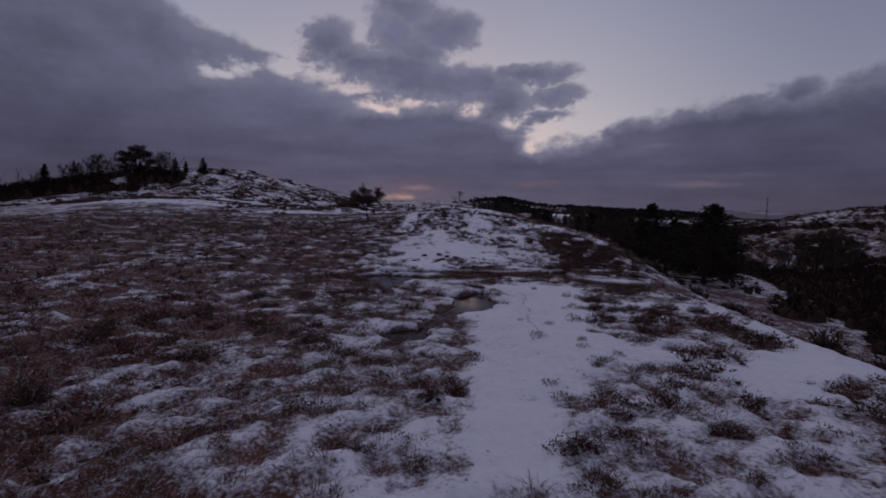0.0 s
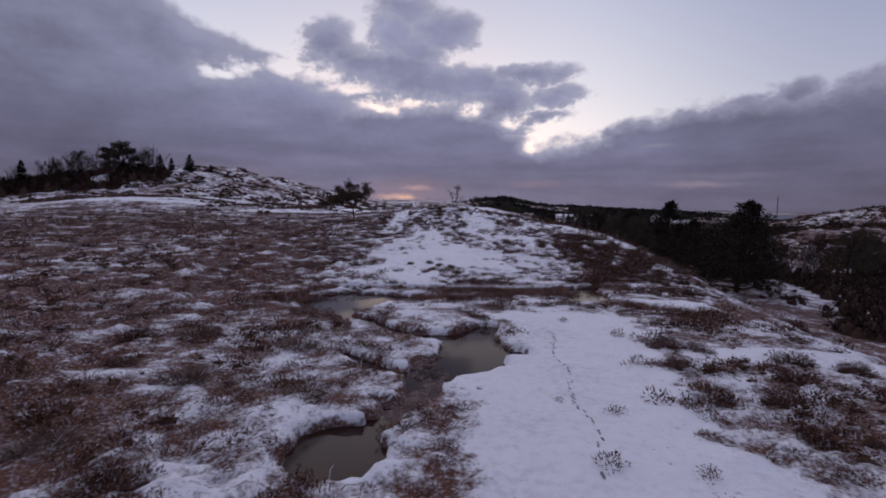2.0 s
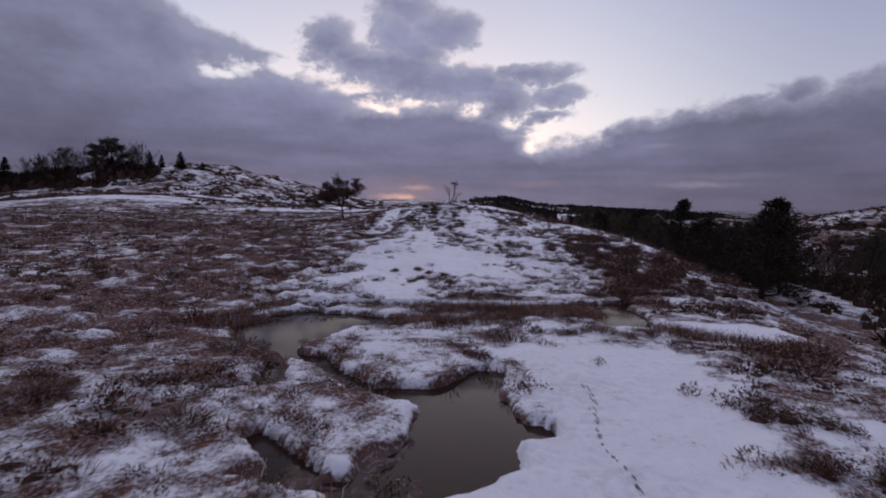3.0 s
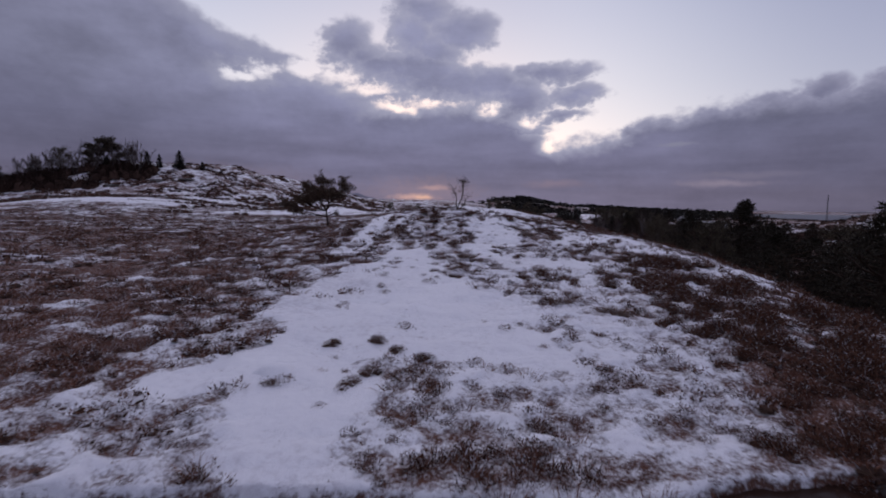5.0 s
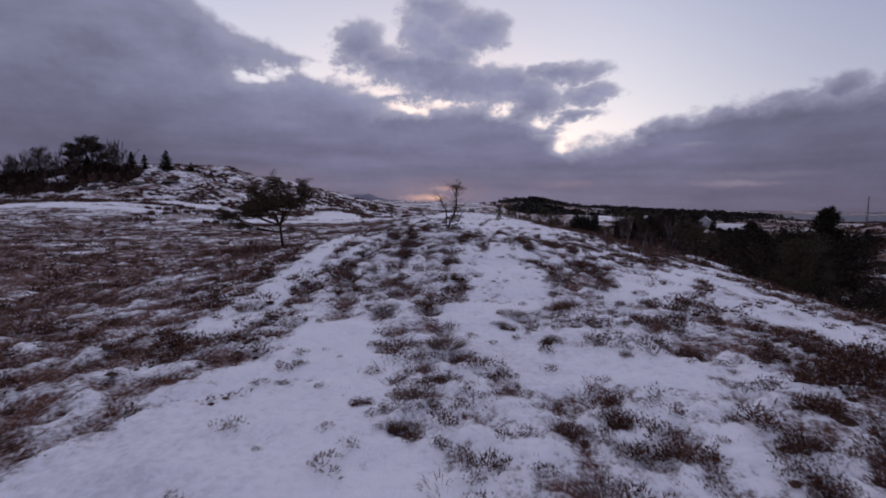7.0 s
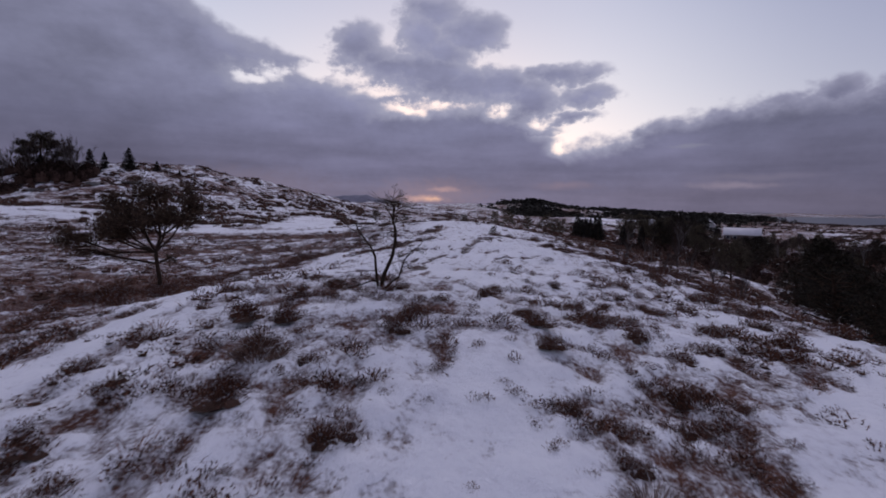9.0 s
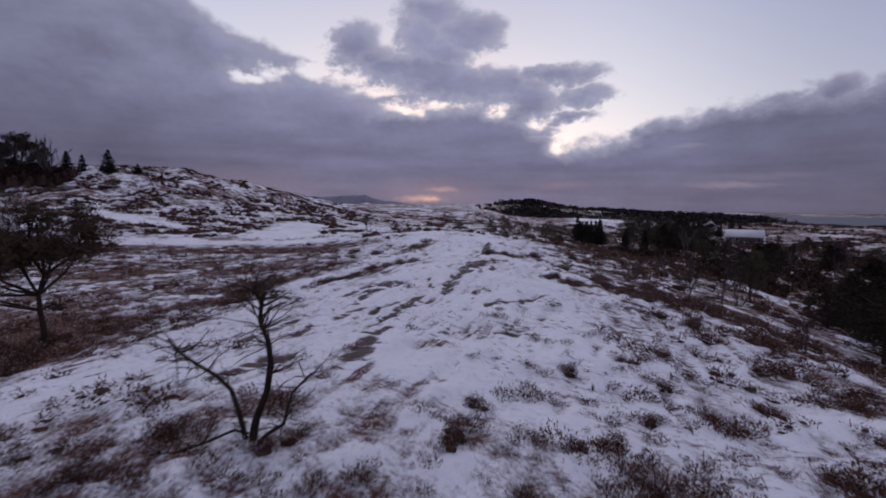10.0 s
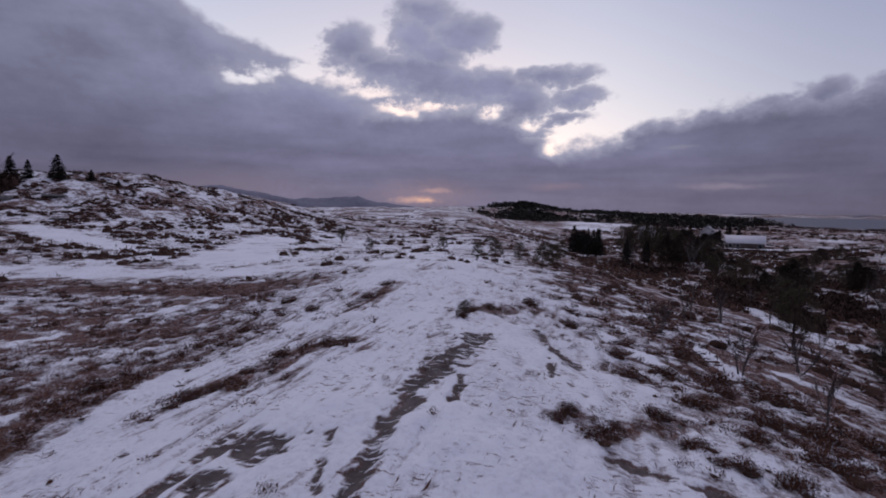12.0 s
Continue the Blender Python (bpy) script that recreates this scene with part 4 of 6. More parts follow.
def plant_cover():
    rng = np.random.default_rng(21)
    fine, plain = [heather_clump(rng, 105, 0.12, 0.075, 0.024, 0) for _ in range(9)], [heather_clump(rng, 46, 0.13, 0.08, 0.036, 1) for _ in range(7)]
    coarse = [heather_clump(rng, 24, 0.19, 0.13, 0.06) for _ in range(5)]
    tufts, thin = [grass_tuft(rng, 25, 0.15, 0.15, 1.1, 0.0035) for _ in range(6)], [grass_tuft(rng, 9, 0.17, 0.2, 0.9) for _ in range(5)]

    def mask(x, y):
        z, snow, rock, pool, smoothness, crest, moor = ground_parts(x, y)
        lump = fbm(x, y, 1.0, 91, 4, 0.65) + 0.5 * fbm(x, y, 2.6, 94, 2)
        dense = union([ellipse(x, y, 0.5, 19.3, 1.1, 0.95), ellipse(x, y, -0.9, 18.6, 0.4, 0.5), ellipse(x, y, 4.5, 9.6, 0.7, 0.5), ellipse(x, y, 4.0, 8.6, 0.8, 0.5), ellipse(x, y, 4.6, 7.2, 0.9, 0.7), ellipse(x, y, 6.6, 18.2, 1.3, 1.4), ellipse(x, y, 5.3, 16.8, 0.8, 0.5), ellipse(x, y, 7.1, 26.6, 1.1, 1.0), ellipse(x, y, 6.0, 24.6, 1.0, 0.8), ellipse(x, y, 6.6, 22.8, 1.3, 2.6), ellipse(x, y, 8.4, 18.6, 1.2, 1.6), ellipse(x, y, 7.0, 19.6, 1.5, 3.2), ellipse(x, y, 7.4, 15.4, 1.4, 1.6), ellipse(x, y, 6.4, 3.0, 1.6, 1.2), ellipse(x, y, -5.6, 6.9, 1.2, 1.0), ellipse(x, y, -5.6, 4.4, 1.6, 1.6), ellipse(x, y, -3.6, 2.2, 1.2, 1.0), ellipse(x, y, 4.6, 32.8, 1.2, 0.9), ellipse(x, y, 6.2, 46.3, 0.8, 0.45, -20), ellipse(x, y, 0.0, 35.1, 1.6, 0.7), ellipse(x, y, -0.5, 32.8, 0.7, 0.9), ellipse(x, y, 2.3, 34.5, 0.5, 0.5), ellipse(x, y, 4.6, 32.5, 1.2, 0.5), ellipse(x, y, 5.7, 34.2, 0.7, 0.8), ellipse(x, y, 3.6, 35.6, 0.7, 0.4), ellipse(x, y, 4.6, 36.1, 0.8, 0.4), ellipse(x, y, 6.1, 37.6, 0.7, 0.5), ellipse(x, y, 5.9, 39.0, 0.5, 0.6), ellipse(x, y, 8.9, 39.8, 0.6, 1.0), ellipse(x, y, 7.4, 36.2, 1.5, 1.1), ellipse(x, y, 9.2, 36.8, 1.2, 1.4), ellipse(x, y, 4.7, 38.4, 0.4, 0.3), ellipse(x, y, -3.0, 44.0, 1.0, 2.0), stroke(x, y, 4.4, 37.6, 5.2, 36.4, 0.5, 0.4), stroke(x, y, -1.6, 47.2, 0.4, 50.6, 0.55, 0.7), ellipse(x, y, 5.6, 8.6, 1.3, 0.9), ellipse(x, y, 0.8, 29.2, 1.2, 0.7)])
        dark = np.clip(1.2 - 1.15 * snow + 0.65 * lump + 0.34 * step(dense, -0.1, 0.5), 0, 1) * (1 - 0.93 * smoothness * (1 - 0.6 * step(dense, 0, 0.4))) * (1 - 0.9 * crest * step(snow, 0.3, 0.6) * (1 - step(dense, -0.1, 0.4)))
        bog = sig((1.6 - x) / 0.5) * sig((15.5 - y) / 0.5)
        return z, dark * (pool < -0.06) * (z > 0.0) * (rock < 0.25), np.maximum(moor, bog), smoothness, lump, crest

    # close to the line of flight
    x, y = scatter_points(66000, -7.5, 12.5, -1.4, 58, rng)
    z, dark, moor, sm, lump, crest = mask(x, y)
    keep = rng.uniform(0, 1, len(x)) < dark ** 1.4 * (0.50 - 0.32 * moor) + 0.02 * (1 - 0.7 * sm) + 0.04 * step(y, 22, 26) * step(-y, -37, -35) + 0.09 * np.clip(0.6 + lump, 0, 1.4) * step(x, 2.6, 4.0) * step(-x, -9.5, -8.5) * step(y, 33, 36) * step(-y, -44, -41)
    x1, y1, z1 = x[keep], y[keep], z[keep]
    size = rng.uniform(0.5, 1.35, len(x1)) * (1 + 0.5 * np.clip(lump[keep], -0.6, 1))
    tall = size * rng.uniform(0.7, 1.2, len(x1))
    by_path = np.abs(x1 - 0.4 - 0.09 * y1) < 3.2
    for some, shapes in ((by_path, fine), (~by_path, plain)):
        heather = strew("heather", shapes, x1[some], y1[some], z1[some], size[some], heather_mat, rng, tall[some])
        tagged(heather, "low dark heather sprigs poking through the snow", "heather", kind="stuff")
    x, y = scatter_points(24000, -7.5, 10.5, -1.4, 56, rng)
    z, dark, moor, sm, lump, crest = mask(x, y)
    keep = rng.uniform(0, 1, len(x)) < (dark * (0.20 + 0.60 * moor) ) * (1 - 0.6 * crest)
    size = rng.uniform(0.5, 1.2, keep.sum())
    tagged(strew("moor_grass", tufts, x[keep], y[keep], z[keep], size, grass_mat, rng), "withered brown moor grass bent over the snow", "grass", kind="stuff")
    # farther out
    x, y = scatter_points(50000, -44, 30, -1.4, 86, rng)
    out = ~((x > -7.5) & (x < 12.5) & (y < 58))
    x, y = x[out], y[out]
    z, dark, moor, sm, lump, crest = mask(x, y)
    keep = rng.uniform(0, 1, len(x)) < (dark * (0.34 + 0.5 * step(x, 10, 13)) + 0.14 * step(x, 11, 13) * step(y, 38, 44) * step(80 - y, 0, 8)) * (1 - 0.4 * step(y, 64, 70))
    size = rng.uniform(0.8, 1.9, keep.sum())
    tagged(strew("moor_heather", coarse, x[keep], y[keep], z[keep], size, heather_mat, rng, size * 0.8), "dark heather clumps over the wide moor", "heather", kind="stuff")
    x, y = scatter_points(23000, -42, 16, -1.4, 72, rng)
    out = ~((x > -7.5) & (x < 10.5) & (y < 56))
    x, y = x[out], y[out]
    z, dark, moor, sm, lump, crest = mask(x, y)
    keep = rng.uniform(0, 1, len(x)) < dark * (0.15 + 0.70 * moor)
    size = rng.uniform(0.7, 1.6, keep.sum())
    tagged(strew("bog_grass", thin, x[keep], y[keep], z[keep], size, grass_mat, rng, size * 0.85), "brown withered grass of the open bog", "grass", kind="stuff")


plant_cover()


def sedge():
    """Thin brown sedge that stands in the shallow water."""
    rng = np.random.default_rng(27)
    stalks = [grass_tuft(rng, 16, 0.12, 0.2, 0.5, 0.003) for _ in range(5)]
    x, y = scatter_points(9000, -3.2, 7.0, 12.4, 17.2, rng)
    wet = union([stroke(x, y, 0.4, 14.5, 3.9, 15.3, 0.55, 0.7), stroke(x, y, 0.6, 15.7, 3.8, 15.8, 0.3, 0.4), stroke(x, y, 4.9, 13.4, 6.4, 12.6, 0.4), stroke(x, y, -3.0, 13.6, -2.4, 15.6, 0.35, 0.3), stroke(x, y, 0.2, 13.9, 1.6, 14.0, 0.25)])
    keep = (wet + 0.5 * fbm(x, y, 0.6, 131, 3) > 0.12) & (rng.uniform(0, 1, len(x)) < 0.75)
    x, y = x[keep], y[keep]
    z = np.maximum(ground_parts(x, y)[0], WATER - 0.03)
    tagged(strew("sedge", stalks, x, y, z, rng.uniform(0.7, 1.3, len(x)), grass_mat, rng), "withered brown sedge standing in shallow bog water", "grass", kind="stuff")


sedge()


def thing(name, label, category, group, at, turn=0.0):
    ob = new(name)
    ob.matrix_world = pose(*at, 0, 0, turn)
    return tagged(ob, label, category, group)


def part(name, geo, mat, parent, label="", smooth_shade=False):
    me = geo if isinstance(geo, bpy.types.Mesh) else mesh_from(name, *geo, smooth_shade)
    if not me.materials:
        me.materials.append(mat)
    ob = new(name, me)
    ob.parent = parent
    return tagged(ob, label)


def one_mesh(name, geo, mat, at, label, category, group, turn=0.0, size=1.0):
    me = geo if isinstance(geo, bpy.types.Mesh) else mesh_from(name, *geo)
    if not me.materials:
        me.materials.append(mat)
    ob = new(name, me)
    ob.matrix_world = pose(*at, 0, 0, turn) @ Matrix.Diagonal((size, size, size, 1))
    return tagged(ob, label, category, group)


# the larger bushes of heather and juniper that stand out one by one: place and width
BUSHES = [(-5.6, 7.3, 0.95), (-5.05, 7.9, 0.55), (-4.8, 7.6, 0.45), (-5.8, 5.9, 0.5), (-5.1, 5.1, 0.6), (-2.0, 5.6, 0.6), (0.1, 2.8, 0.42), (0.45, 3.1, 0.36), (4.7, 17.0, 0.6), (7.3, 27.8, 0.7), (6.3, 23.1, 0.7), (6.1, 21.7, 0.75), (7.2, 24.6, 0.7),
          (2.25, 27.1, 0.36), (3.5, 27.7, 0.36), (1.8, 26.3, 0.28), (1.0, 25.6, 0.3), (1.4, 25.1, 0.3), (3.3, 25.2, 0.42), (3.75, 25.4, 0.48), (5.4, 27.4, 0.45), (2.8, 28.3, 0.36), (0.8, 32.2, 0.55)]
BUSHES += [(-1.0, 48.0, 0.6), (-0.8, 48.5, 0.45), (0.9, 51.1, 0.55), (1.5, 50.8, 0.6), (-0.7, 55.8, 0.7), (1.0, 57.0, 0.6), (1.4, 59.3, 0.6), (-3.4, 50.2, 0.5), (-3.9, 49.5, 0.8), (-2.2, 57.9, 0.8), (-0.3, 49.3, 0.4), (0.0, 50.3, 0.5), (5.75, 46.15, 0.45), (6.7, 46.35, 0.4), (6.2, 45.75, 0.45), (9.0, 53.6, 0.9), (8.6, 51.2, 0.8), (8.4, 57.1, 0.9),
           (4.6, 55.1, 0.7), (7.9, 46.2, 0.55), (8.3, 45.6, 0.6), (10.7, 49.1, 1.0), (11.6, 49.0, 0.9), (10.5, 46.9, 1.0), (8.0, 45.7, 0.4), (7.7, 47.3, 0.6), (12.5, 51.6, 1.1), (5.4, 56.6, 0.6), (7.2, 59.4, 0.9), (10.1, 52.6, 0.9), (12.2, 56.4, 1.1), (11.8, 53.0, 1.0), (9.1, 45.6, 0.8), (9.6, 47.6, 0.7), (11.0, 51.2, 0.8), (9.4, 49.4, 0.7), (13.2, 53.8, 1.0), (10.0, 55.8, 0.8), (12.0, 45.6, 0.9), (13.4, 49.6, 1.0), (8.8, 43.6, 0.6), (10.2, 43.0, 0.8)]
BUSHES += [(0.0, 35.0, 0.4), (1.3, 32.9, 0.35), (-0.4, 32.3, 0.4), (0.7, 32.35, 0.45), (-0.7, 33.5, 0.4), (2.2, 34.2, 0.4), (3.7, 35.1, 0.35), (3.8, 32.55, 0.4), (4.9, 32.6, 0.45), (5.7, 34.6, 0.4), (5.8, 33.3, 0.4), (4.2, 31.9, 0.4), (-0.6, 31.7, 0.45), (0.1, 31.1, 0.4), (3.4, 36.7, 0.35), (4.7, 38.4, 0.4), (3.2, 35.7, 0.35), (4.3, 36.1, 0.35), (6.3, 37.7, 0.4), (5.5, 37.3, 0.35), (0.7, 34.8, 0.4), (8.8, 40.4, 0.6), (9.0, 39.1, 0.6), (7.0, 36.4, 0.5), (5.8, 39.4, 0.35), (6.1, 38.6, 0.4), (5.5, 21.3, 0.5), (6.8, 22.4, 0.6), (7.4, 22.0, 1.0), (6.2, 21.1, 0.9), (5.7, 20.7, 0.6), (6.6, 20.2, 0.9), (1.88, 35.25, 0.35), (-0.6, 35.4, 0.5), (0.9, 35.3, 0.45), (6.2, 18.6, 0.6), (7.0, 19.2, 0.8), (7.6, 18.0, 0.9), (6.6, 17.4, 0.6), (8.0, 20.4, 1.0), (7.8, 16.4, 0.8), (6.9, 15.4, 0.6), (5.9, 19.8, 0.5), (6.4, 20.6, 0.6), (8.6, 22.6, 0.9), (7.9, 24.0, 0.7), (-6.9, 4.6, 0.9), (-6.0, 3.4, 0.7), (-3.6, 4.2, 0.5), (-4.6, 2.6, 0.6), (1.6, 1.4, 0.4), (3.2, 1.8, 0.45), (-0.6, 1.4, 0.4), (4.2, 6.4, 0.45), (3.9, 7.4, 0.4), (7.0, 21.2, 0.9), (-6.2, 6.4, 0.8), (-4.2, 6.6, 0.5), (-6.6, 9.6, 0.8), (-4.6, 10.4, 0.6), (-5.4, 12.0, 0.7), (-3.8, 8.6, 0.45), (10.6, 38.6, 0.8)]
BUSHES += [(1.8, 31.7, 0.5), (1.9, 30.7, 0.42), (3.7, 34.9, 0.42), (5.1, 33.3, 0.55), (-1.0, 32.8, 0.5), (5.3, 31.4, 0.45), (6.0, 46.5, 0.5), (6.45, 46.0, 0.5), (4.35, 54.0, 0.5), (5.9, 24.4, 0.7), (6.4, 24.9, 0.8), (5.5, 24.9, 0.6), (6.9, 26.6, 0.8), (7.4, 27.0, 0.8), (7.6, 26.2, 0.9), (6.6, 27.3, 0.6), (6.2, 25.7, 0.7), (7.0, 25.2, 0.8), (5.2, 24.2, 0.6), (6.6, 23.9, 0.8), (-5.2, 41.0, 0.8), (-6.3, 41.2, 0.9), (-7.2, 42.0, 0.9), (-4.6, 40.2, 0.7), (-5.8, 40.0, 0.8), (-6.9, 40.6, 0.9), (-7.8, 41.4, 0.9), (-4.2, 39.4, 0.6), (-5.0, 39.0, 0.7), (-6.0, 42.6, 0.8), (0.2, 34.0, 0.6), (0.7, 33.9, 0.5), (2.05, 33.8, 0.5), (3.8, 34.7, 0.5), (4.8, 35.5, 0.5), (3.9, 33.9, 0.45), (4.7, 36.3, 0.4), (5.3, 35.1, 0.5), (6.4, 35.2, 0.5), (0.8, 33.1, 0.5), (7.3, 38.2, 0.5), (6.6, 40.2, 0.45), (7.9, 43.6, 0.5), (8.35, 42.8, 0.6), (6.1, 17.6, 0.7), (6.9, 18.7, 0.9), (7.2, 19.3, 0.9), (5.4, 17.0, 0.6), (6.5, 22.4, 0.8), (5.8, 22.5, 0.6), (7.5, 24.8, 0.9), (6.5, 23.4, 0.8), (5.1, 16.6, 0.6), (5.7, 18.3, 0.6), (8.2, 36.4, 0.6), (7.8, 35.6, 0.5), (8.4, 37.6, 0.6), (4.3, 9.8, 0.5), (4.7, 9.6, 0.45), (3.9, 8.8, 0.4), (4.3, 8.5, 0.45), (4.5, 7.3, 0.5), (-0.35, 19.95, 0.3), (0.3, 20.1, 0.34), (1.05, 19.4, 0.3), (0.2, 18.4, 0.34), (0.45, 18.75, 0.3), (0.68, 19.7, 0.3), (-0.75, 18.25, 0.26), (7.2, 13.2, 0.45), (5.8, 9.0, 0.6), (5.2, 8.2, 0.5), (6.4, 8.6, 0.5), (9.5, 20.5, 1.0), (8.6, 18.2, 0.8), (10.2, 23.0, 0.9)]
flank_rng = np.random.default_rng(58)
for by in np.arange(18.5, 27.5, 0.36):
    bx = 6.0 + 0.06 * by + abs(flank_rng.normal(0, 1.5))
    if float(sheets(np.array([bx]), np.array([by]))[0]) < 0.0:
        BUSHES.append((bx, by + flank_rng.normal(0, 0.5), flank_rng.uniform(0.45, 0.9)))
bush_rng = np.random.default_rng(5)
bush_shapes = []
for k in range(4):
    a_, b_ = heather_clump(bush_rng, 1000, 0.5, 0.30, 0.05, 4), heather_clump(bush_rng, 400, 0.35, 0.38, 0.05, 3)
    m_ = mesh_from("heather_bush", *joined([a_, b_]))
    m_.materials.append(heather_mat)
    m_.materials.append(inside_mat)
    flags = np.zeros(len(m_.polygons), np.int32)
    flags[len(a_[1]) - a_[2]:len(a_[1])] = 1
    flags[len(flags) - b_[2]:] = 1
    m_.polygons.foreach_set("material_index", flags)
    bush_shapes.append(m_)
for k, (bx, by, w) in enumerate(BUSHES):
    one_mesh("heather_bush", bush_shapes[k % 4], heather_mat, (bx, by, height_at(bx, by) - 0.02), "dense dark brown heather bush rooted among snow patches", "bush", "heather bushes on the heath", k * 77.0, w * 0.95)

pale_grass_mat = varied("pale_grass", (0.075, 0.045, 0.035), (0.25, 0.165, 0.13), 1.2, 0.8, 0.15, per="island", amount=0.6, frosted=0.1)
tuft_rng = np.random.default_rng(15)
tuft_shapes = []
for k in range(3):
    m_ = mesh_from("grass_tussock", *grass_tuft(tuft_rng, 420, 0.2, 0.24, 1.3, 0.003))
    m_.materials.append(pale_grass_mat)
    tuft_shapes.append(m_)
for k, (bx, by, w) in enumerate([(1.9, 27.4, 1.05), (1.7, 25.7, 0.8), (4.9, 35.7, 1.0), (0.7, 28.9, 1.0), (-1.8, 29.2, 1.0), (3.2, 15.2, 1.2), (0.8, 32.9, 1.1), (5.0, 31.0, 1.0), (3.0, 28.9, 0.8), (4.2, 31.4, 1.0), (4.0, 23.3, 1.0), (3.7, 22.6, 1.0), (3.4, 24.2, 0.9), (4.6, 22.0, 1.1), (-1.6, 9.6, 1.0), (-2.6, 8.0, 1.1), (-1.0, 7.6, 0.9), (-3.4, 10.2, 1.2), (-3.0, 6.2, 1.0), (-2.2, 12.2, 1.0), (2.0, 12.8, 1.0), (3.6, 13.4, 1.1)]):
    one_mesh("grass_tussock", tuft_shapes[k % 3], grass_mat, (bx, by, height_at(bx, by) - 0.02), "round reddish-brown grass tussock standing in snow", "grass", "grass tussocks on the heath", k * 61.0, w)


def trail_print(rng):
    """Small trodden pit with a raised rim."""
    v, f = [(0, 0, 0.004)], []
    for q, z in ((0.6, 0.005), (1.0, 0.008), (1.35, -0.006)):
        for k in range(8):
            a = k / 8 * 2 * math.pi
            v.append((math.cos(a) * q * 0.035 * rng.uniform(0.8, 1.2), math.sin(a) * q * 0.06 * rng.uniform(0.8, 1.2), z))
    for k in range(8):
        m = (k + 1) % 8
        f.append((0, 1 + k, 1 + m))
        for r in (1, 9):
            f += [(r + k, r + 8 + k, r + m), (r + m, r + 8 + k, r + 8 + m)]
    return np.array(v), np.array(f)


def animal_trail():
    """A line of small prints down the snow sheet."""
    rng = np.random.default_rng(19)
    q = np.arange(96) / 95
    x = 2.58 - 0.62 * q + 0.015 * (-1.0) ** np.arange(96) + 0.05 * np.sin(q * 17) + rng.normal(0, 0.012, 96)
    y = 10.9 - 5.2 * q + rng.normal(0, 0.03, 96)
    parts = []
    for a, b, c in zip(x, y, ground_parts(x, y)[0]):
        v, f = trail_print(rng)
        if rng.uniform() < 0.75:
            parts.append((v * [rng.uniform(0.15, 0.4), rng.uniform(0.3, 1.1), 0.3] + [a, b, c], f))
    me_ = mesh_from("animal_trail", *joined(parts))
    me_.materials.append(varied("trodden_ground", (0.10, 0.085, 0.085), (0.56, 0.54, 0.58), 12.0, 0.9, 0.1, per="island"))
    tagged(new("animal_trail", me_), "line of small dark prints trodden down the snow", "tracks", kind="stuff")


animal_trail()


# ---- trees ----
def limb(start, way, length, radius, rng, bend=0.15, steps=5, sides=5, lift=0.0):
    p, d, pts = np.array(start, float), np.array(way, float), []
    d /= np.linalg.norm(d)
    for k in range(steps + 1):
        pts.append(p.copy())
        p = p + d * length / steps
        d = d + rng.normal(0, bend, 3) + np.array([0, 0, lift])
        d /= np.linalg.norm(d)
    return np.array(pts), np.linspace(radius, radius * 0.35, steps + 1), sides


def needle_puff(center, r, n, rng, length, width, flat=0.6):
    q = rng.normal(0, 1, (n, 3))
    q /= np.linalg.norm(q, axis=1)[:, None]
    q *= (r * rng.uniform(0.15, 1.0, n) ** 0.6)[:, None]
    q[:, 2] *= flat
    way = q / (np.linalg.norm(q, axis=1)[:, None] + 1e-6) + np.array([0, 0, 0.5]) + rng.normal(0, 0.5, (n, 3))
    return blades(center + q, way, length * rng.uniform(0.6, 1.2, n), width, rng)


def pine_parts(h, spread, rng, clear=0.35, limbs=11, puffs=5, needles=70, lean=(0.0, 0.0), puff_r=0.2, twist=0.14, cone=False):
    """Scots pine: bare lower trunk, crooked limbs, flat tufts of needles at their ends."""
    trunk, rad, _ = limb((0, 0, -0.1), (lean[0], lean[1], 1), h * 0.95, h * 0.024, rng, 0.06, 8, 7)
    wood, green = [tube(trunk, np.linspace(h * 0.024, h * 0.007, len(trunk)), 7)], []
    for k in range(limbs):
        t = clear + (0.97 - clear) * (k + rng.uniform(0, 0.8)) / limbs
        at = trunk[0] + (np.array([np.interp(t * 8, range(9), trunk[:, c]) for c in range(3)]) - trunk[0])
        a = k * 2.4 + rng.uniform(-0.4, 0.4)
        reach = spread * (1.05 - 0.55 * t) * rng.uniform(0.65, 1.1) if not cone else min(spread, 1.75 * spread * (1.03 - t)) * rng.uniform(0.5, 1.1)
        pts, rr, sd = limb(at, (math.cos(a), math.sin(a), 0.28 + 0.5 * t if not cone else 0.12 + 0.3 * t), reach, h * 0.010, rng, twist, 5, 4, 0.05)
        wood.append(tube(pts, rr, sd))
        for j in range(puffs):
            q = rng.uniform(0.45, 1.0)
            c = np.array([np.interp(q * 5, range(6), pts[:, m]) for m in range(3)])
            tw, tr, _ = limb(c, rng.normal(0, 1, 3) + np.array([math.cos(a), math.sin(a), 0.6]), reach * 0.3, h * 0.004, rng, 0.2, 2, 3)
            wood.append(tube(tw, tr, 3))
            green.append(needle_puff(tw[-1], puff_r * h * rng.uniform(0.6, 1.1) * 0.36 * (1.1 - 0.6 * t if cone else 1.0), needles, rng, h * 0.035, h * 0.0035))
    green.append(needle_puff(trunk[-1], puff_r * h * (0.1 if cone else 0.33), needles * 2, rng, h * 0.035, h * 0.0035))
    return joined(wood), joined(green)


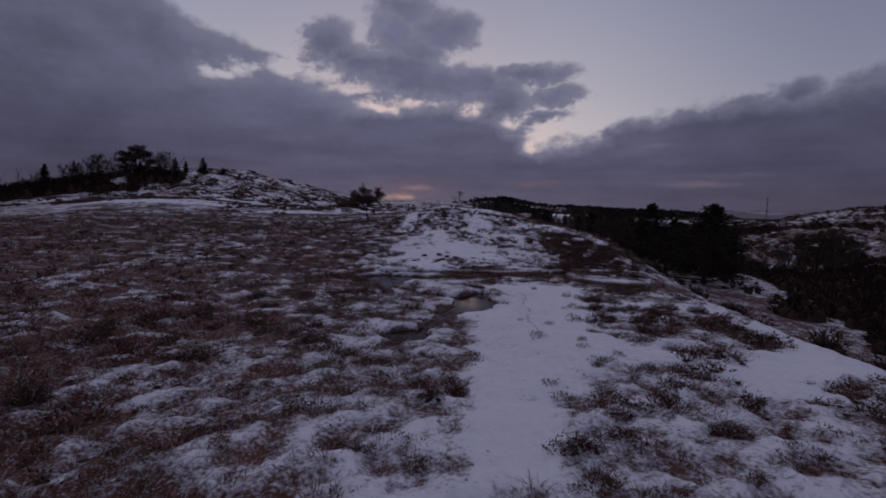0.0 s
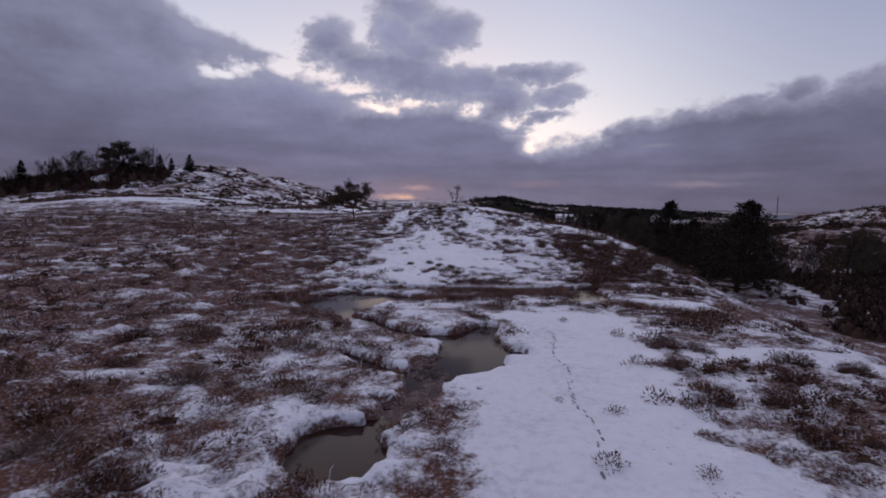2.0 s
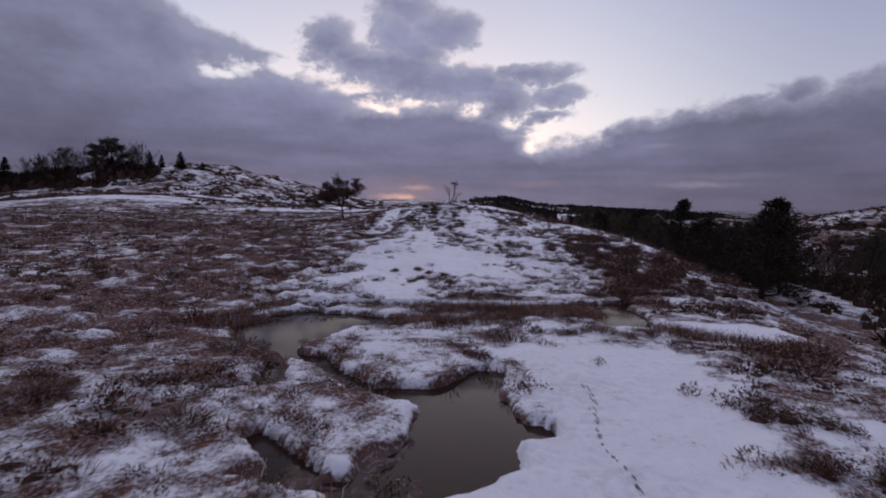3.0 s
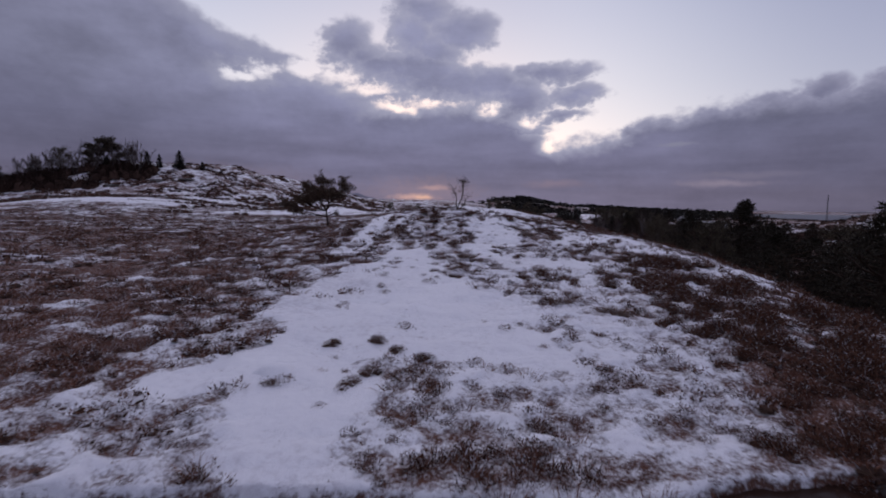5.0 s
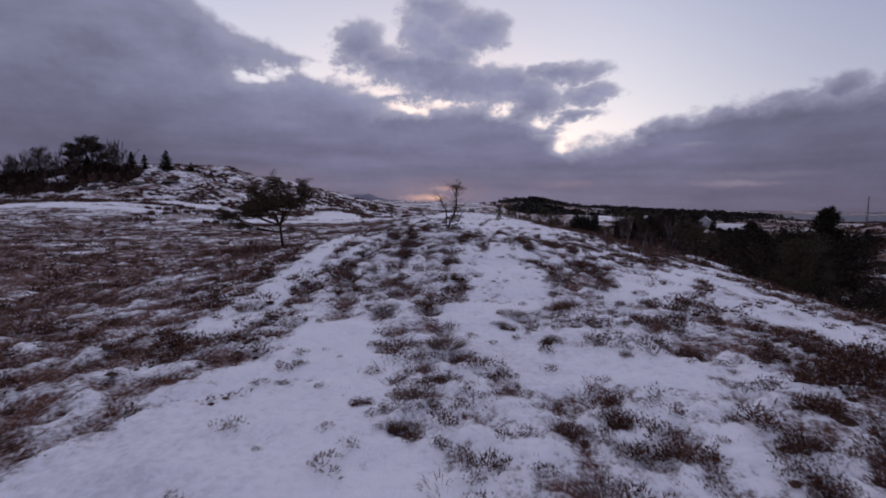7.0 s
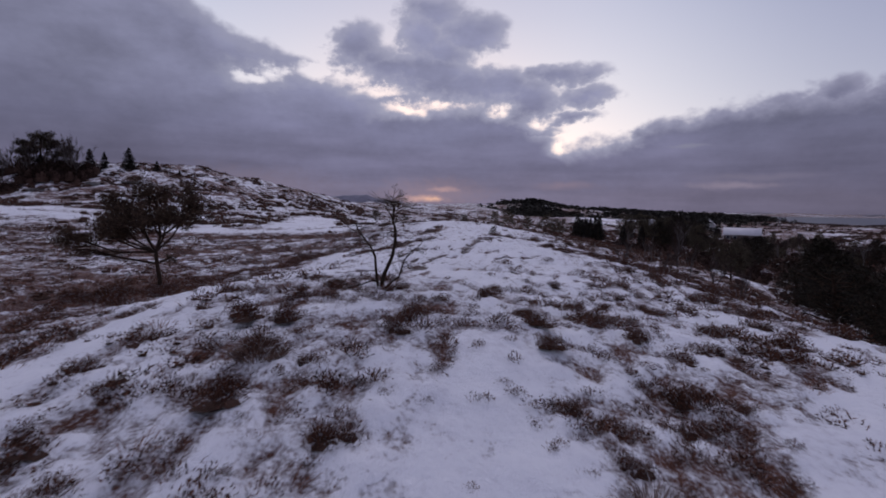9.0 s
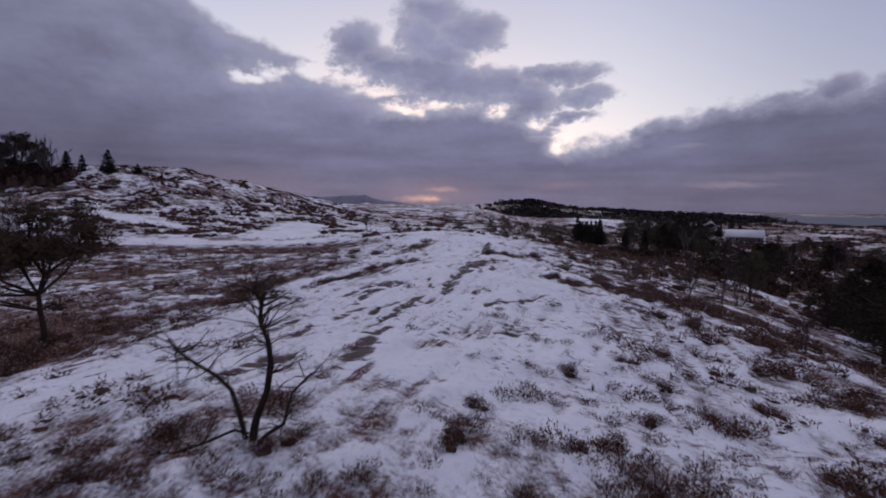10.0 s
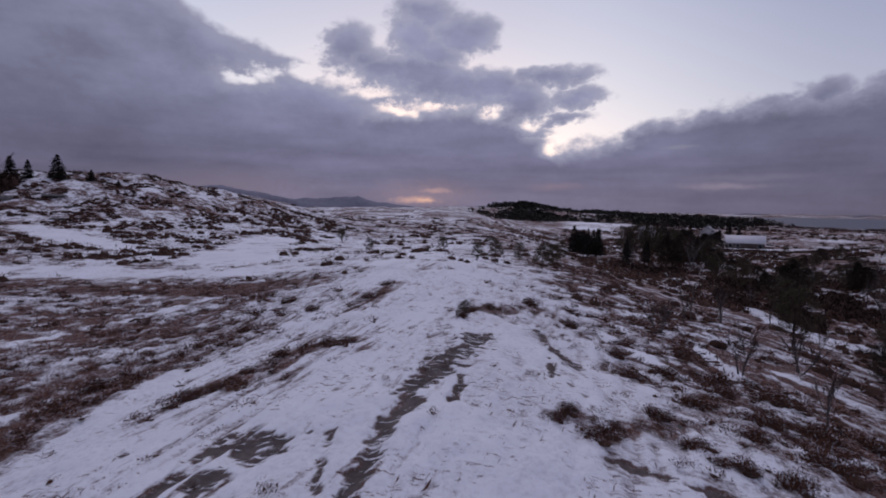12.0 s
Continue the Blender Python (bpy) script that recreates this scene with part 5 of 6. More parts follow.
def spruce_parts(h, spread, rng, whorls=15, per=8, sprigs=22):
    """Spruce: straight trunk with drooping whorls of needled boughs, narrowing to a spike."""
    wood = [tube(np.array([[0, 0, -0.2], [0, 0, h * 0.5], [0, 0, h]]), [h * 0.022, h * 0.013, h * 0.003], 6)]
    green = []
    for w in range(whorls):
        for k in range(per):
            t = min(0.985, 0.05 + 0.93 * (w + rng.uniform(-0.5, 0.5)) / whorls)
            reach = spread * (1 - t) ** 0.8 * rng.uniform(0.7, 1.15) + 0.03 * h * (1 - t)
            a = k / per * 2 * np.pi + w * 1.3 + rng.uniform(-0.3, 0.3)
            r = reach * rng.uniform(0.6, 1.1)
            d = np.array([math.cos(a), math.sin(a), -0.18 + 0.45 * t])
            base = np.array([0, 0, t * h])
            tip = base + d * r
            wood.append(tube(np.array([base, (base + tip) / 2 + [0, 0, 0.02 * h], tip]), [h * 0.006, h * 0.004, h * 0.0015], 3))
            q = rng.uniform(0.12, 1.0, sprigs)
            root = base + d * r * q[:, None] + np.array([0, 0, 1]) * (0.02 * h * np.sin(np.pi * q))[:, None]
            sidew = np.array([-d[1], d[0], 0]) * rng.choice([-1, 1], sprigs)[:, None]
            way = d * 0.8 + sidew * 0.8 + rng.normal(0, 0.3, (sprigs, 3)) + np.array([0, 0, -0.12])
            green.append(blades(root, way, (0.32 * r + 0.05 * h * (1 - t) + 0.02 * h) * (1.15 - 0.6 * q), h * 0.009, rng))
    return joined(wood), joined(green)


def bare_parts(h, rng, stems=1, levels=3, spread=0.5, twigs=60):
    """Leafless birch or rowan: forked limbs down to fine twigs."""
    wood, fine = [], []

    def grow(p, d, ln, r, level):
        pts, rr, _ = limb(p, d, ln, r, rng, 0.12, 4, 5, 0.05)
        wood.append(tube(pts, rr, 5 if level == 0 else 3))
        if level == levels:
            n = twigs // 8
            q = rng.uniform(0.2, 1, n)
            root = np.stack([np.interp(q * 4, range(5), pts[:, c]) for c in range(3)], 1)
            way = np.array(d) + rng.normal(0, 0.6, (n, 3)) + np.array([0, 0, 0.3])
            fine.append(blades(root, way, ln * rng.uniform(0.5, 1.0, n), h * 0.0016 + 0.002, rng))
            return
        for k in range(3 if level else 5):
            q = rng.uniform(0.35, 1.0)
            c = np.array([np.interp(q * 4, range(5), pts[:, m]) for m in range(3)])
            grow(c, np.array(d) + rng.normal(0, spread, 3) + np.array([0, 0, 0.25]), ln * rng.uniform(0.5, 0.72), r * 0.5, level + 1)

    for s in range(stems):
        d = np.array([0, 0, 1.0]) + (rng.normal(0, 0.28, 3) if stems > 1 else 0)
        grow(np.array([rng.normal(0, 0.03 * h * (stems > 1)), rng.normal(0, 0.03 * h * (stems > 1)), -0.1]), d, h * 0.5, h * 0.018, 0)
    return joined(wood), joined(fine)


def make_tree(name, at, parts, mats, label, group="", turn=0.0, category="tree", names=("trunk", "crown")):
    t = thing(name, label, category, group, at, turn)
    part(names[0], parts[0], mats[0], t, smooth_shade=True)
    part(names[1], parts[1], mats[1], t)
    return t


tr = np.random.default_rng(33)


def lobed_pine(trunk, lobes, r0, rng, needle=0.12, per=200):
    """A pine given by its trunk's line and the lobes of its crown: middle, half axes, number of needle tufts."""
    line = np.array(trunk)
    wood, green = [tube(line, np.linspace(r0, r0 * 0.35, len(line)), 8)], []
    for cx, cy, cz, rx, ry, rz, n in lobes:
        mid = np.array([cx, cy, cz])
        start = line[int(np.argmin(np.abs(line[:, 2] - (0.35 * cz + 0.45))))]
        bow = (start + mid) / 2 + [0, 0, -0.12 * (cz - start[2])] + rng.normal(0, 0.08, 3)
        wood.append(tube([start, bow, mid], [r0 * 0.5, r0 * 0.38, r0 * 0.22], 5))
        for k in range(n):
            d = rng.normal(0, 1, 3)
            d /= np.linalg.norm(d)
            end = mid + d * [rx, ry, rz] * rng.uniform(0.35, 1.05)
            root = bow + (mid - bow) * rng.uniform(0.2, 1.0)
            knee = (root + end) / 2 + rng.normal(0, 0.06, 3)
            wood.append(tube([root, knee, end], [r0 * 0.18, r0 * 0.12, r0 * 0.06], 3))
            for q in range(3):
                green.append(needle_puff(knee + (end - knee) * rng.uniform(0.3, 1.1) + rng.normal(0, 0.06, 3), needle * rng.uniform(0.9, 1.7), per // 3, rng, needle, needle * 0.085, 0.7))
    return joined(wood), joined(green)


lone = lobed_pine([(0, 0, -0.1), (0.0, 0.0, 0.4), (-0.06, 0, 0.8), (-0.1, 0.03, 1.1), (0.02, 0.05, 1.5), (0.0, 0.05, 1.9), (-0.12, 0.08, 2.5)],
                  [(-0.5, 0.0, 2.0, 0.95, 0.9, 0.38, 48), (0.35, -0.1, 2.05, 0.8, 0.8, 0.36, 34), (-0.3, 0.1, 2.75, 0.6, 0.5, 0.42, 25), (-0.95, 0.0, 2.4, 0.6, 0.5, 0.32, 22), (0.95, 0.1, 2.5, 0.5, 0.5, 0.46, 26), (-1.4, 0.2, 1.75, 0.8, 0.7, 0.34, 28), (-2.2, -0.2, 1.45, 0.6, 0.5, 0.30, 22),
                   (-1.8, 0.5, 0.95, 0.5, 0.5, 0.12, 4), (0.2, 0.9, 2.0, 0.8, 0.5, 0.3, 16), (-0.4, -0.9, 1.9, 0.8, 0.5, 0.3, 14), (-1.1, -0.3, 1.5, 0.9, 0.6, 0.22, 10), (-1.6, -0.5, 1.2, 0.7, 0.5, 0.18, 6), (0.55, -0.3, 0.95, 0.2, 0.2, 0.1, 2)], 0.062, tr, 0.10, 112)
make_tree("pine_tree", (-5.9, 42.3, height_at(-5.9, 42.3) - 0.05), lone, (bark_mat, rusty_mat), "crooked young pine with a ragged dark crown on the moor").scale = (1.1, 1.1, 1.1)


def dwarf_pine():
    """Half-bare dwarf pine: three crooked stems from one stump, sparse needles at the tips."""
    rng = np.random.default_rng(12)
    t = thing("dwarf_pine", "small crooked half-bare pine with three forked stems in snow", "tree", "", (1.66, 35.25, height_at(1.66, 35.25) - 0.02))
    lines = [[(0, 0, -0.08), (0.02, 0, 0.08), (0.05, -0.03, 0.18), (0.17, -0.12, 0.43), (0.23, -0.2, 0.66), (0.24, -0.27, 0.84), (0.21, -0.33, 0.99), (0.24, -0.38, 1.14), (0.2, -0.42, 1.22)],
             [(-0.04, 0, -0.03), (-0.06, -0.08, 0.24), (-0.05, -0.22, 0.46), (-0.09, -0.36, 0.61), (-0.16, -0.5, 0.74), (-0.22, -0.62, 0.86), (-0.22, -0.7, 0.95)],
             [(0.05, -0.02, -0.04), (0.14, -0.03, 0.06), (0.27, -0.06, 0.15), (0.31, -0.1, 0.28), (0.36, -0.13, 0.42), (0.51, -0.15, 0.58)],
             [(-0.02, -0.03, 0.05), (-0.1, -0.08, 0.1), (-0.24, -0.14, 0.05), (-0.42, -0.24, 0.0), (-0.6, -0.34, 0.02)]]
    tips, green = [], []
    for k, ln in enumerate(lines):
        p = np.array(ln)
        r0 = (0.034, 0.022, 0.018, 0.014)[k]
        stem = part("stem", tube(p, np.linspace(r0, r0 * 0.3, len(p)), 7), bark_mat, t, smooth_shade=True)
        twigs = []
        for j in range((56, 26, 22, 8)[k]):
            q = (rng.uniform(0.35, 1.0) if k else rng.choice([0.45, 0.6, 0.7, 0.9, 0.96, 1.0], p=[0.16, 0.16, 0.18, 0.2, 0.15, 0.15])) * (len(p) - 1)
            c = np.array([np.interp(q, range(len(p)), p[:, m]) for m in range(3)])
            d = rng.normal(0, 1, 3) * [1, 1, 0.45] + [0, 0, 0.35]
            pts, rr, _ = limb(c, d, rng.uniform(0.12, 0.34), 0.006, rng, 0.25, 3, 3)
            twigs.append(tube(pts, rr, 3))
            tips.append(pts[-1])
            root = pts[rng.integers(1, 4, 5)]
            twigs.append(blades(root, rng.normal(0, 1, (5, 3)) + d, 0.1, 0.002, rng))
        tagged(part("branchwork", joined(twigs), bark_mat, stem), kind="stuff")
    crown = [(0.24 + 0.27 * math.cos(a * 2.4) * (0.35 + 0.65 * (a % 3) / 2), -0.44 + 0.2 * math.sin(a * 2.4), 1.14 + 0.17 * ((a * 7) % 11) / 10) for a in range(12)]
    spread = [tube([(0.23, -0.33 - 0.006 * k, 0.92 + 0.022 * k), (0.12 + 0.5 * q[0], 0.5 * q[1] - 0.18, 1.04 + 0.016 * k), q], [0.008, 0.006, 0.003], 4) for k, q in enumerate(crown)]
    for q in crown:
        root = np.array(q) + rng.normal(0, 0.05, (8, 3)) * [1.2, 1.2, 0.6]
        spread.append(blades(root, rng.normal(0, 1, (8, 3)) * [1, 1, 0.7], 0.09, 0.0022, rng))
        green.append(needle_puff(np.array(q), 0.05, 9, rng, 0.045, 0.002, 0.6))
    tagged(part("fork", joined(spread), bark_mat, t), kind="stuff")
    for c in tips:
        if rng.uniform() < 0.6:
            green.append(needle_puff(c, 0.045, 16, rng, 0.05, 0.002, 0.9))
    green.append(needle_puff(np.array((0.52, -0.15, 0.6)), 0.07, 30, rng, 0.05, 0.002, 0.5))
    tagged(part("foliage", joined(green), pine_mat, t), kind="stuff")


dwarf_pine()

spruce_kinds = [spruce_parts(5.0, s, np.random.default_rng(50 + k), 20, 7, 20) for k, s in enumerate((1.25, 1.5, 1.1))]
pine_kinds = [pine_parts(5.0, s, np.random.default_rng(60 + k), 0.2, 17, 6, 90, (0, 0), 0.34) for k, s in enumerate((2.0, 2.4))]
conic_kinds = [pine_parts(5.0, s, np.random.default_rng(80 + k), 0.06, 46, 5, 46, (0, 0), 0.27, 0.12, True) for k, s in enumerate((1.9, 2.2, 1.7))]
bare_kinds = [bare_parts(5.0, np.random.default_rng(70 + k), 1 + k, 3, 0.45, 64) for k in range(3)]


def tree_meshes(kinds, names, mats):
    out = []
    for p in kinds:
        pair = []
        for g, n, m in zip(p, names, mats):
            q = mesh_from(n, *g)
            q.materials.append(m)
            pair.append(q)
        out.append(pair)
    return out


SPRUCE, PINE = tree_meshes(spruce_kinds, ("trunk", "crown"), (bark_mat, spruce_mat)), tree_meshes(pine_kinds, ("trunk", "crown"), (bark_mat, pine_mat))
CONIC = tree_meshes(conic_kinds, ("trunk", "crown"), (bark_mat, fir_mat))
BARE = tree_meshes(bare_kinds, ("trunk", "crown"), (grey_bark_mat, twig_mat))
KINDS = {"conic": (CONIC, "pine_tree", "dense dark cone-shaped pine"), "spruce": (SPRUCE, "spruce_tree", "dark green spruce with drooping boughs"), "pine": (PINE, "pine_tree", "dark broad-crowned pine"), "bare": (BARE, "birch_tree", "leafless grey birch with fine twigs")}
counter = [0]


def plant(kind, x, y, h, where, group, wide=1.0):
    shapes, name, label = KINDS[kind]
    k = counter[0]
    counter[0] += 1
    pair = shapes[k % len(shapes)]
    t = tagged(new(name), label + " " + where, "tree", group)
    s = h / 5.0
    t.matrix_world = pose(x, y, height_at(x, y) - 0.1, 0, 0, k * 83.0 % 360) @ Matrix.Diagonal((s * wide, s * wide, s, 1))
    for me_, n in zip(pair, ("trunk", "crown")):
        o = new(n, me_)
        o.parent = t
        if n != "trunk":
            tagged(o, kind="stuff")
    return t


# east side: slope and valley below the knoll
for x, y, h, w in [(21.0, 35.9, 6.7, 1.15), (19.6, 39.5, 4.6, 1.2), (24.2, 39.0, 5.0, 1.1), (20.5, 52.5, 4.6, 1.2), (25.8, 53.0, 5.2, 1.1), (18.8, 46.5, 4.0, 1.2), (27.0, 60.0, 3.4, 1.1), (23.0, 44.0, 4.4, 1.3), (29.0, 66.0, 3.6, 1.3), (26.5, 63.0, 3.0, 1.3), (34.0, 84.0, 3.8, 1.2), (36.5, 88.0, 3.6, 1.1), (24.5, 61.5, 2.8, 1.3), (28.5, 47.0, 5.0, 1.2), (22.5, 49.9, 6.4, 1.1)]:
    plant("conic", x, y, h, "in the valley below the knoll", "valley trees", w)
for x, y, h in [(26.0, 43.5, 5.0), (33.0, 90.0, 3.4), (45.0, 56.0, 5.6), (50.0, 60.0, 5.0), (55.0, 65.0, 5.4), (29.5, 78.0, 3.0), (17.0, 43.0, 3.4)]:
    plant("pine", x, y, h, "in the valley below the knoll", "valley trees", 0.9)
for x, y, h in [(47.0, 58.0, 5.4), (42.5, 60.0, 4.6), (52.5, 62.5, 5.0), (58.0, 66.0, 5.0), (46.5, 62.5, 5.2), (16.0, 64.0, 2.2), (19.0, 67.0, 2.6), (17.5, 58.0, 2.0)]:
    plant("bare", x, y, h, "at the edge of the valley", "valley trees")
for x, y, h in [(12.36, 49.5, 1.9), (13.8, 55.5, 2.0), (12.8, 60.0, 1.7), (15.2, 63.0, 2.0), (11.6, 44.0, 1.2)]:
    plant("bare", x, y, h, "rooted on the snowy slope", "slope saplings")
for x, y, h in [(4.37, 54.0, 0.6), (5.6, 72.0, 1.3), (7.2, 77.0, 1.8), (9.4, 80.0, 1.6), (10.4, 75.0, 1.9), (12.5, 82.0, 1.8), (3.0, 88.0, 1.5), (-3.5, 84.0, 1.3), (-9.0, 98.0, 1.8), (14.8, 90.0, 2.0)]:
    plant("pine", x, y, h, "on the far snowy ridge", "ridge saplings", 0.9)
gr = np.random.default_rng(90)


def grove(n, b0, b1, d0, d1, h0, h1, mix, where, group):
    for k in range(n):
        b, d = radians(gr.uniform(b0, b1)), gr.uniform(d0, d1)
        plant(mix[int(gr.integers(0, len(mix)))], 4 + d * math.sin(b), 38 + d * math.cos(b), gr.uniform(h0, h1), where, group, gr.uniform(0.9, 1.25))


grove(12, 13.0, 16.0, 96, 118, 3.6, 5.2, ["spruce"], "beside the snowy field", "trees by the field")
grove(40, 18.0, 26.5, 84, 132, 3.8, 6.2, ["conic", "conic", "spruce", "pine", "bare"], "in the grove before the farm", "grove trees")
grove(30, 26.0, 46.0, 34, 78, 1.6, 3.6, ["conic", "bare", "pine", "bare", "conic"], "in the wooded valley", "valley trees")
grove(26, 26.0, 40.0, 62, 130, 1.8, 3.2, ["conic", "bare", "pine"], "scattered over the low ground", "lowland trees")
grove(16, 20.0, 29.0, 205, 260, 4.0, 6.5, ["spruce", "spruce", "bare"], "behind the farm buildings", "farm trees")
# west side: thicket on the rocky hill
broad = lobed_pine([(0, 0, -0.2), (0.1, 0, 2.0), (-0.1, 0.1, 4.2), (0.1, 0.1, 6.2)],
                   [(0, 0, 6.6, 2.0, 2.0, 0.8, 26), (-2.2, 0.2, 5.6, 1.8, 1.6, 0.6, 20), (2.0, -0.2, 5.4, 1.8, 1.6, 0.6, 20), (-2.8, 0, 4.2, 1.8, 1.6, 0.6, 20), (3.2, 0, 3.9, 1.6, 1.6, 0.6, 18), (0.2, -1.5, 4.6, 2.0, 1.4, 0.8, 20), (-1.4, -0.8, 2.9, 2.2, 1.6, 0.8, 20), (2.2, -0.6, 2.6, 2.2, 1.6, 0.8, 20), (0.4, 1.2, 5.4, 1.8, 1.2, 0.8, 14)], 0.2, np.random.default_rng(66), 0.3, 130)
make_tree("pine_tree", (-62.3, 105.4, 14.2 - 7.2), broad, (bark_mat, pine_mat), "broad flat-crowned dark pine on the rocky hill", "hill trees")
for x, y, h in [(-69.0, 104.0, 5.4), (-56.0, 103.0, 3.6), (-73.5, 103.0, 3.8)]:
    plant("pine", x, y, h, "on the rocky hill", "hill trees", 0.9)
for x, y, h in [(-48.6, 105.7, 3.4), (-51.6, 104.5, 2.6), (-53.5, 104.0, 3.4), (-45.0, 107.0, 1.7), (-74.0, 95.8, 5.0), (-59.5, 102.0, 3.2), (-42.0, 108.0, 1.2)]:
    plant("spruce", x, y, h, "on the rocky hill", "hill trees", 1.5)
for x, y, h in [(-51.8, 99.1, 5.6), (-54.0, 101.0, 5.0), (-70.5, 101.0, 4.6), (-72.0, 99.0, 4.4), (-65.0, 100.0, 4.4), (-63.0, 99.0, 4.0), (-76.5, 97.0, 4.4), (-79.0, 96.0, 4.0), (-60.0, 100.0, 3.6), (-67.5, 99.0, 4.2), (-57.0, 100.0, 4.2), (-83.0, 95.0, 4.0), (-69.0, 103.0, 5.2), (-66.5, 104.5, 5.4), (-59.0, 104.0, 4.8), (-73.5, 101.5, 4.8), (-56.0, 102.0, 4.6), (-61.5, 102.5, 5.0), (-86.0, 97.0, 4.2)]:
    plant("bare", x, y, h * 1.1, "on the rocky hill", "hill trees")


def shrub_shape(rng, n=24):
    """Dense twiggy shrub: a dark uneven inside, many short leaves on it, thin stems above."""
    a, q = rng.uniform(0, 2 * np.pi, n), np.sqrt(rng.uniform(0, 1, n))
    root = np.stack([np.cos(a) * q * 0.3, np.sin(a) * q * 0.3, np.full(n, 0.1)], 1)
    way = np.stack([np.cos(a) * q, np.sin(a) * q, np.full(n, 0.9)], 1) + rng.normal(0, 0.25, (n, 3))
    stems = blades(root, way, rng.uniform(0.5, 0.95, n), 0.016, rng)
    m = n * 2
    b, e = rng.uniform(0, 2 * np.pi, m), np.sqrt(rng.uniform(0, 1, m))
    at = np.stack([np.cos(b) * e * 0.5, np.sin(b) * e * 0.5, 0.62 * np.sqrt(1.02 - e * e) * rng.uniform(0.4, 1.05, m)], 1)
    leaves = blades(at, at + [0, 0, 0.2] + rng.normal(0, 0.3, (m, 3)), 0.2 * rng.uniform(0.6, 1.3, m), 0.035, rng)
    inside = [dome(0.12, 0.05, 0.36, 0.48, rng), dome(-0.2, -0.1, 0.3, 0.38, rng, 5)]
    return (*joined([stems, leaves] + inside), sum(len(q[1]) for q in inside))


def low_shape(rng):
    """Heather mound as seen from afar."""
    inside = [dome(0, 0, 0.42, 0.3, rng, 5), dome(*rng.uniform(-0.35, 0.35, 2), 0.3, 0.22, rng, 5)]
    return (*joined([heather_clump(rng, 18, 0.55, 0.4, 0.2, 0)] + inside), sum(len(q[1]) for q in inside))


def spire_shape(rng, n=34):
    t = rng.uniform(0.05, 1, n)
    a = rng.uniform(0, 2 * np.pi, n)
    root = np.stack([np.zeros(n), np.zeros(n), t], 1)
    way = np.stack([np.cos(a), np.sin(a), np.full(n, -0.15)], 1)
    return joined([blades(root, way, 0.34 * (1 - t) + 0.04, 0.09, rng), blades(np.zeros((3, 3)), np.array([[0, 0.02, 1], [0.02, 0, 1], [-0.02, 0, 1]]), 1.02, 0.05, rng)])


def crown_shape(rng, n=30):
    """Rounded far tree: a leafy egg on a short stem."""
    q = rng.normal(0, 1, (n, 3))
    q /= np.linalg.norm(q, axis=1)[:, None]
    at = q * rng.uniform(0.5, 1.0, n)[:, None] * [0.3, 0.3, 0.42] + [0, 0, 0.52]
    stem = blades(np.zeros((3, 3)), np.array([[0, 0.02, 1], [0.02, 0, 1], [-0.02, 0, 1]]), 0.8, 0.05, rng)
    return joined([blades(at, q + [0, 0, 0.4] + rng.normal(0, 0.3, (n, 3)), 0.2 * rng.uniform(0.7, 1.3, n), 0.11, rng), stem])


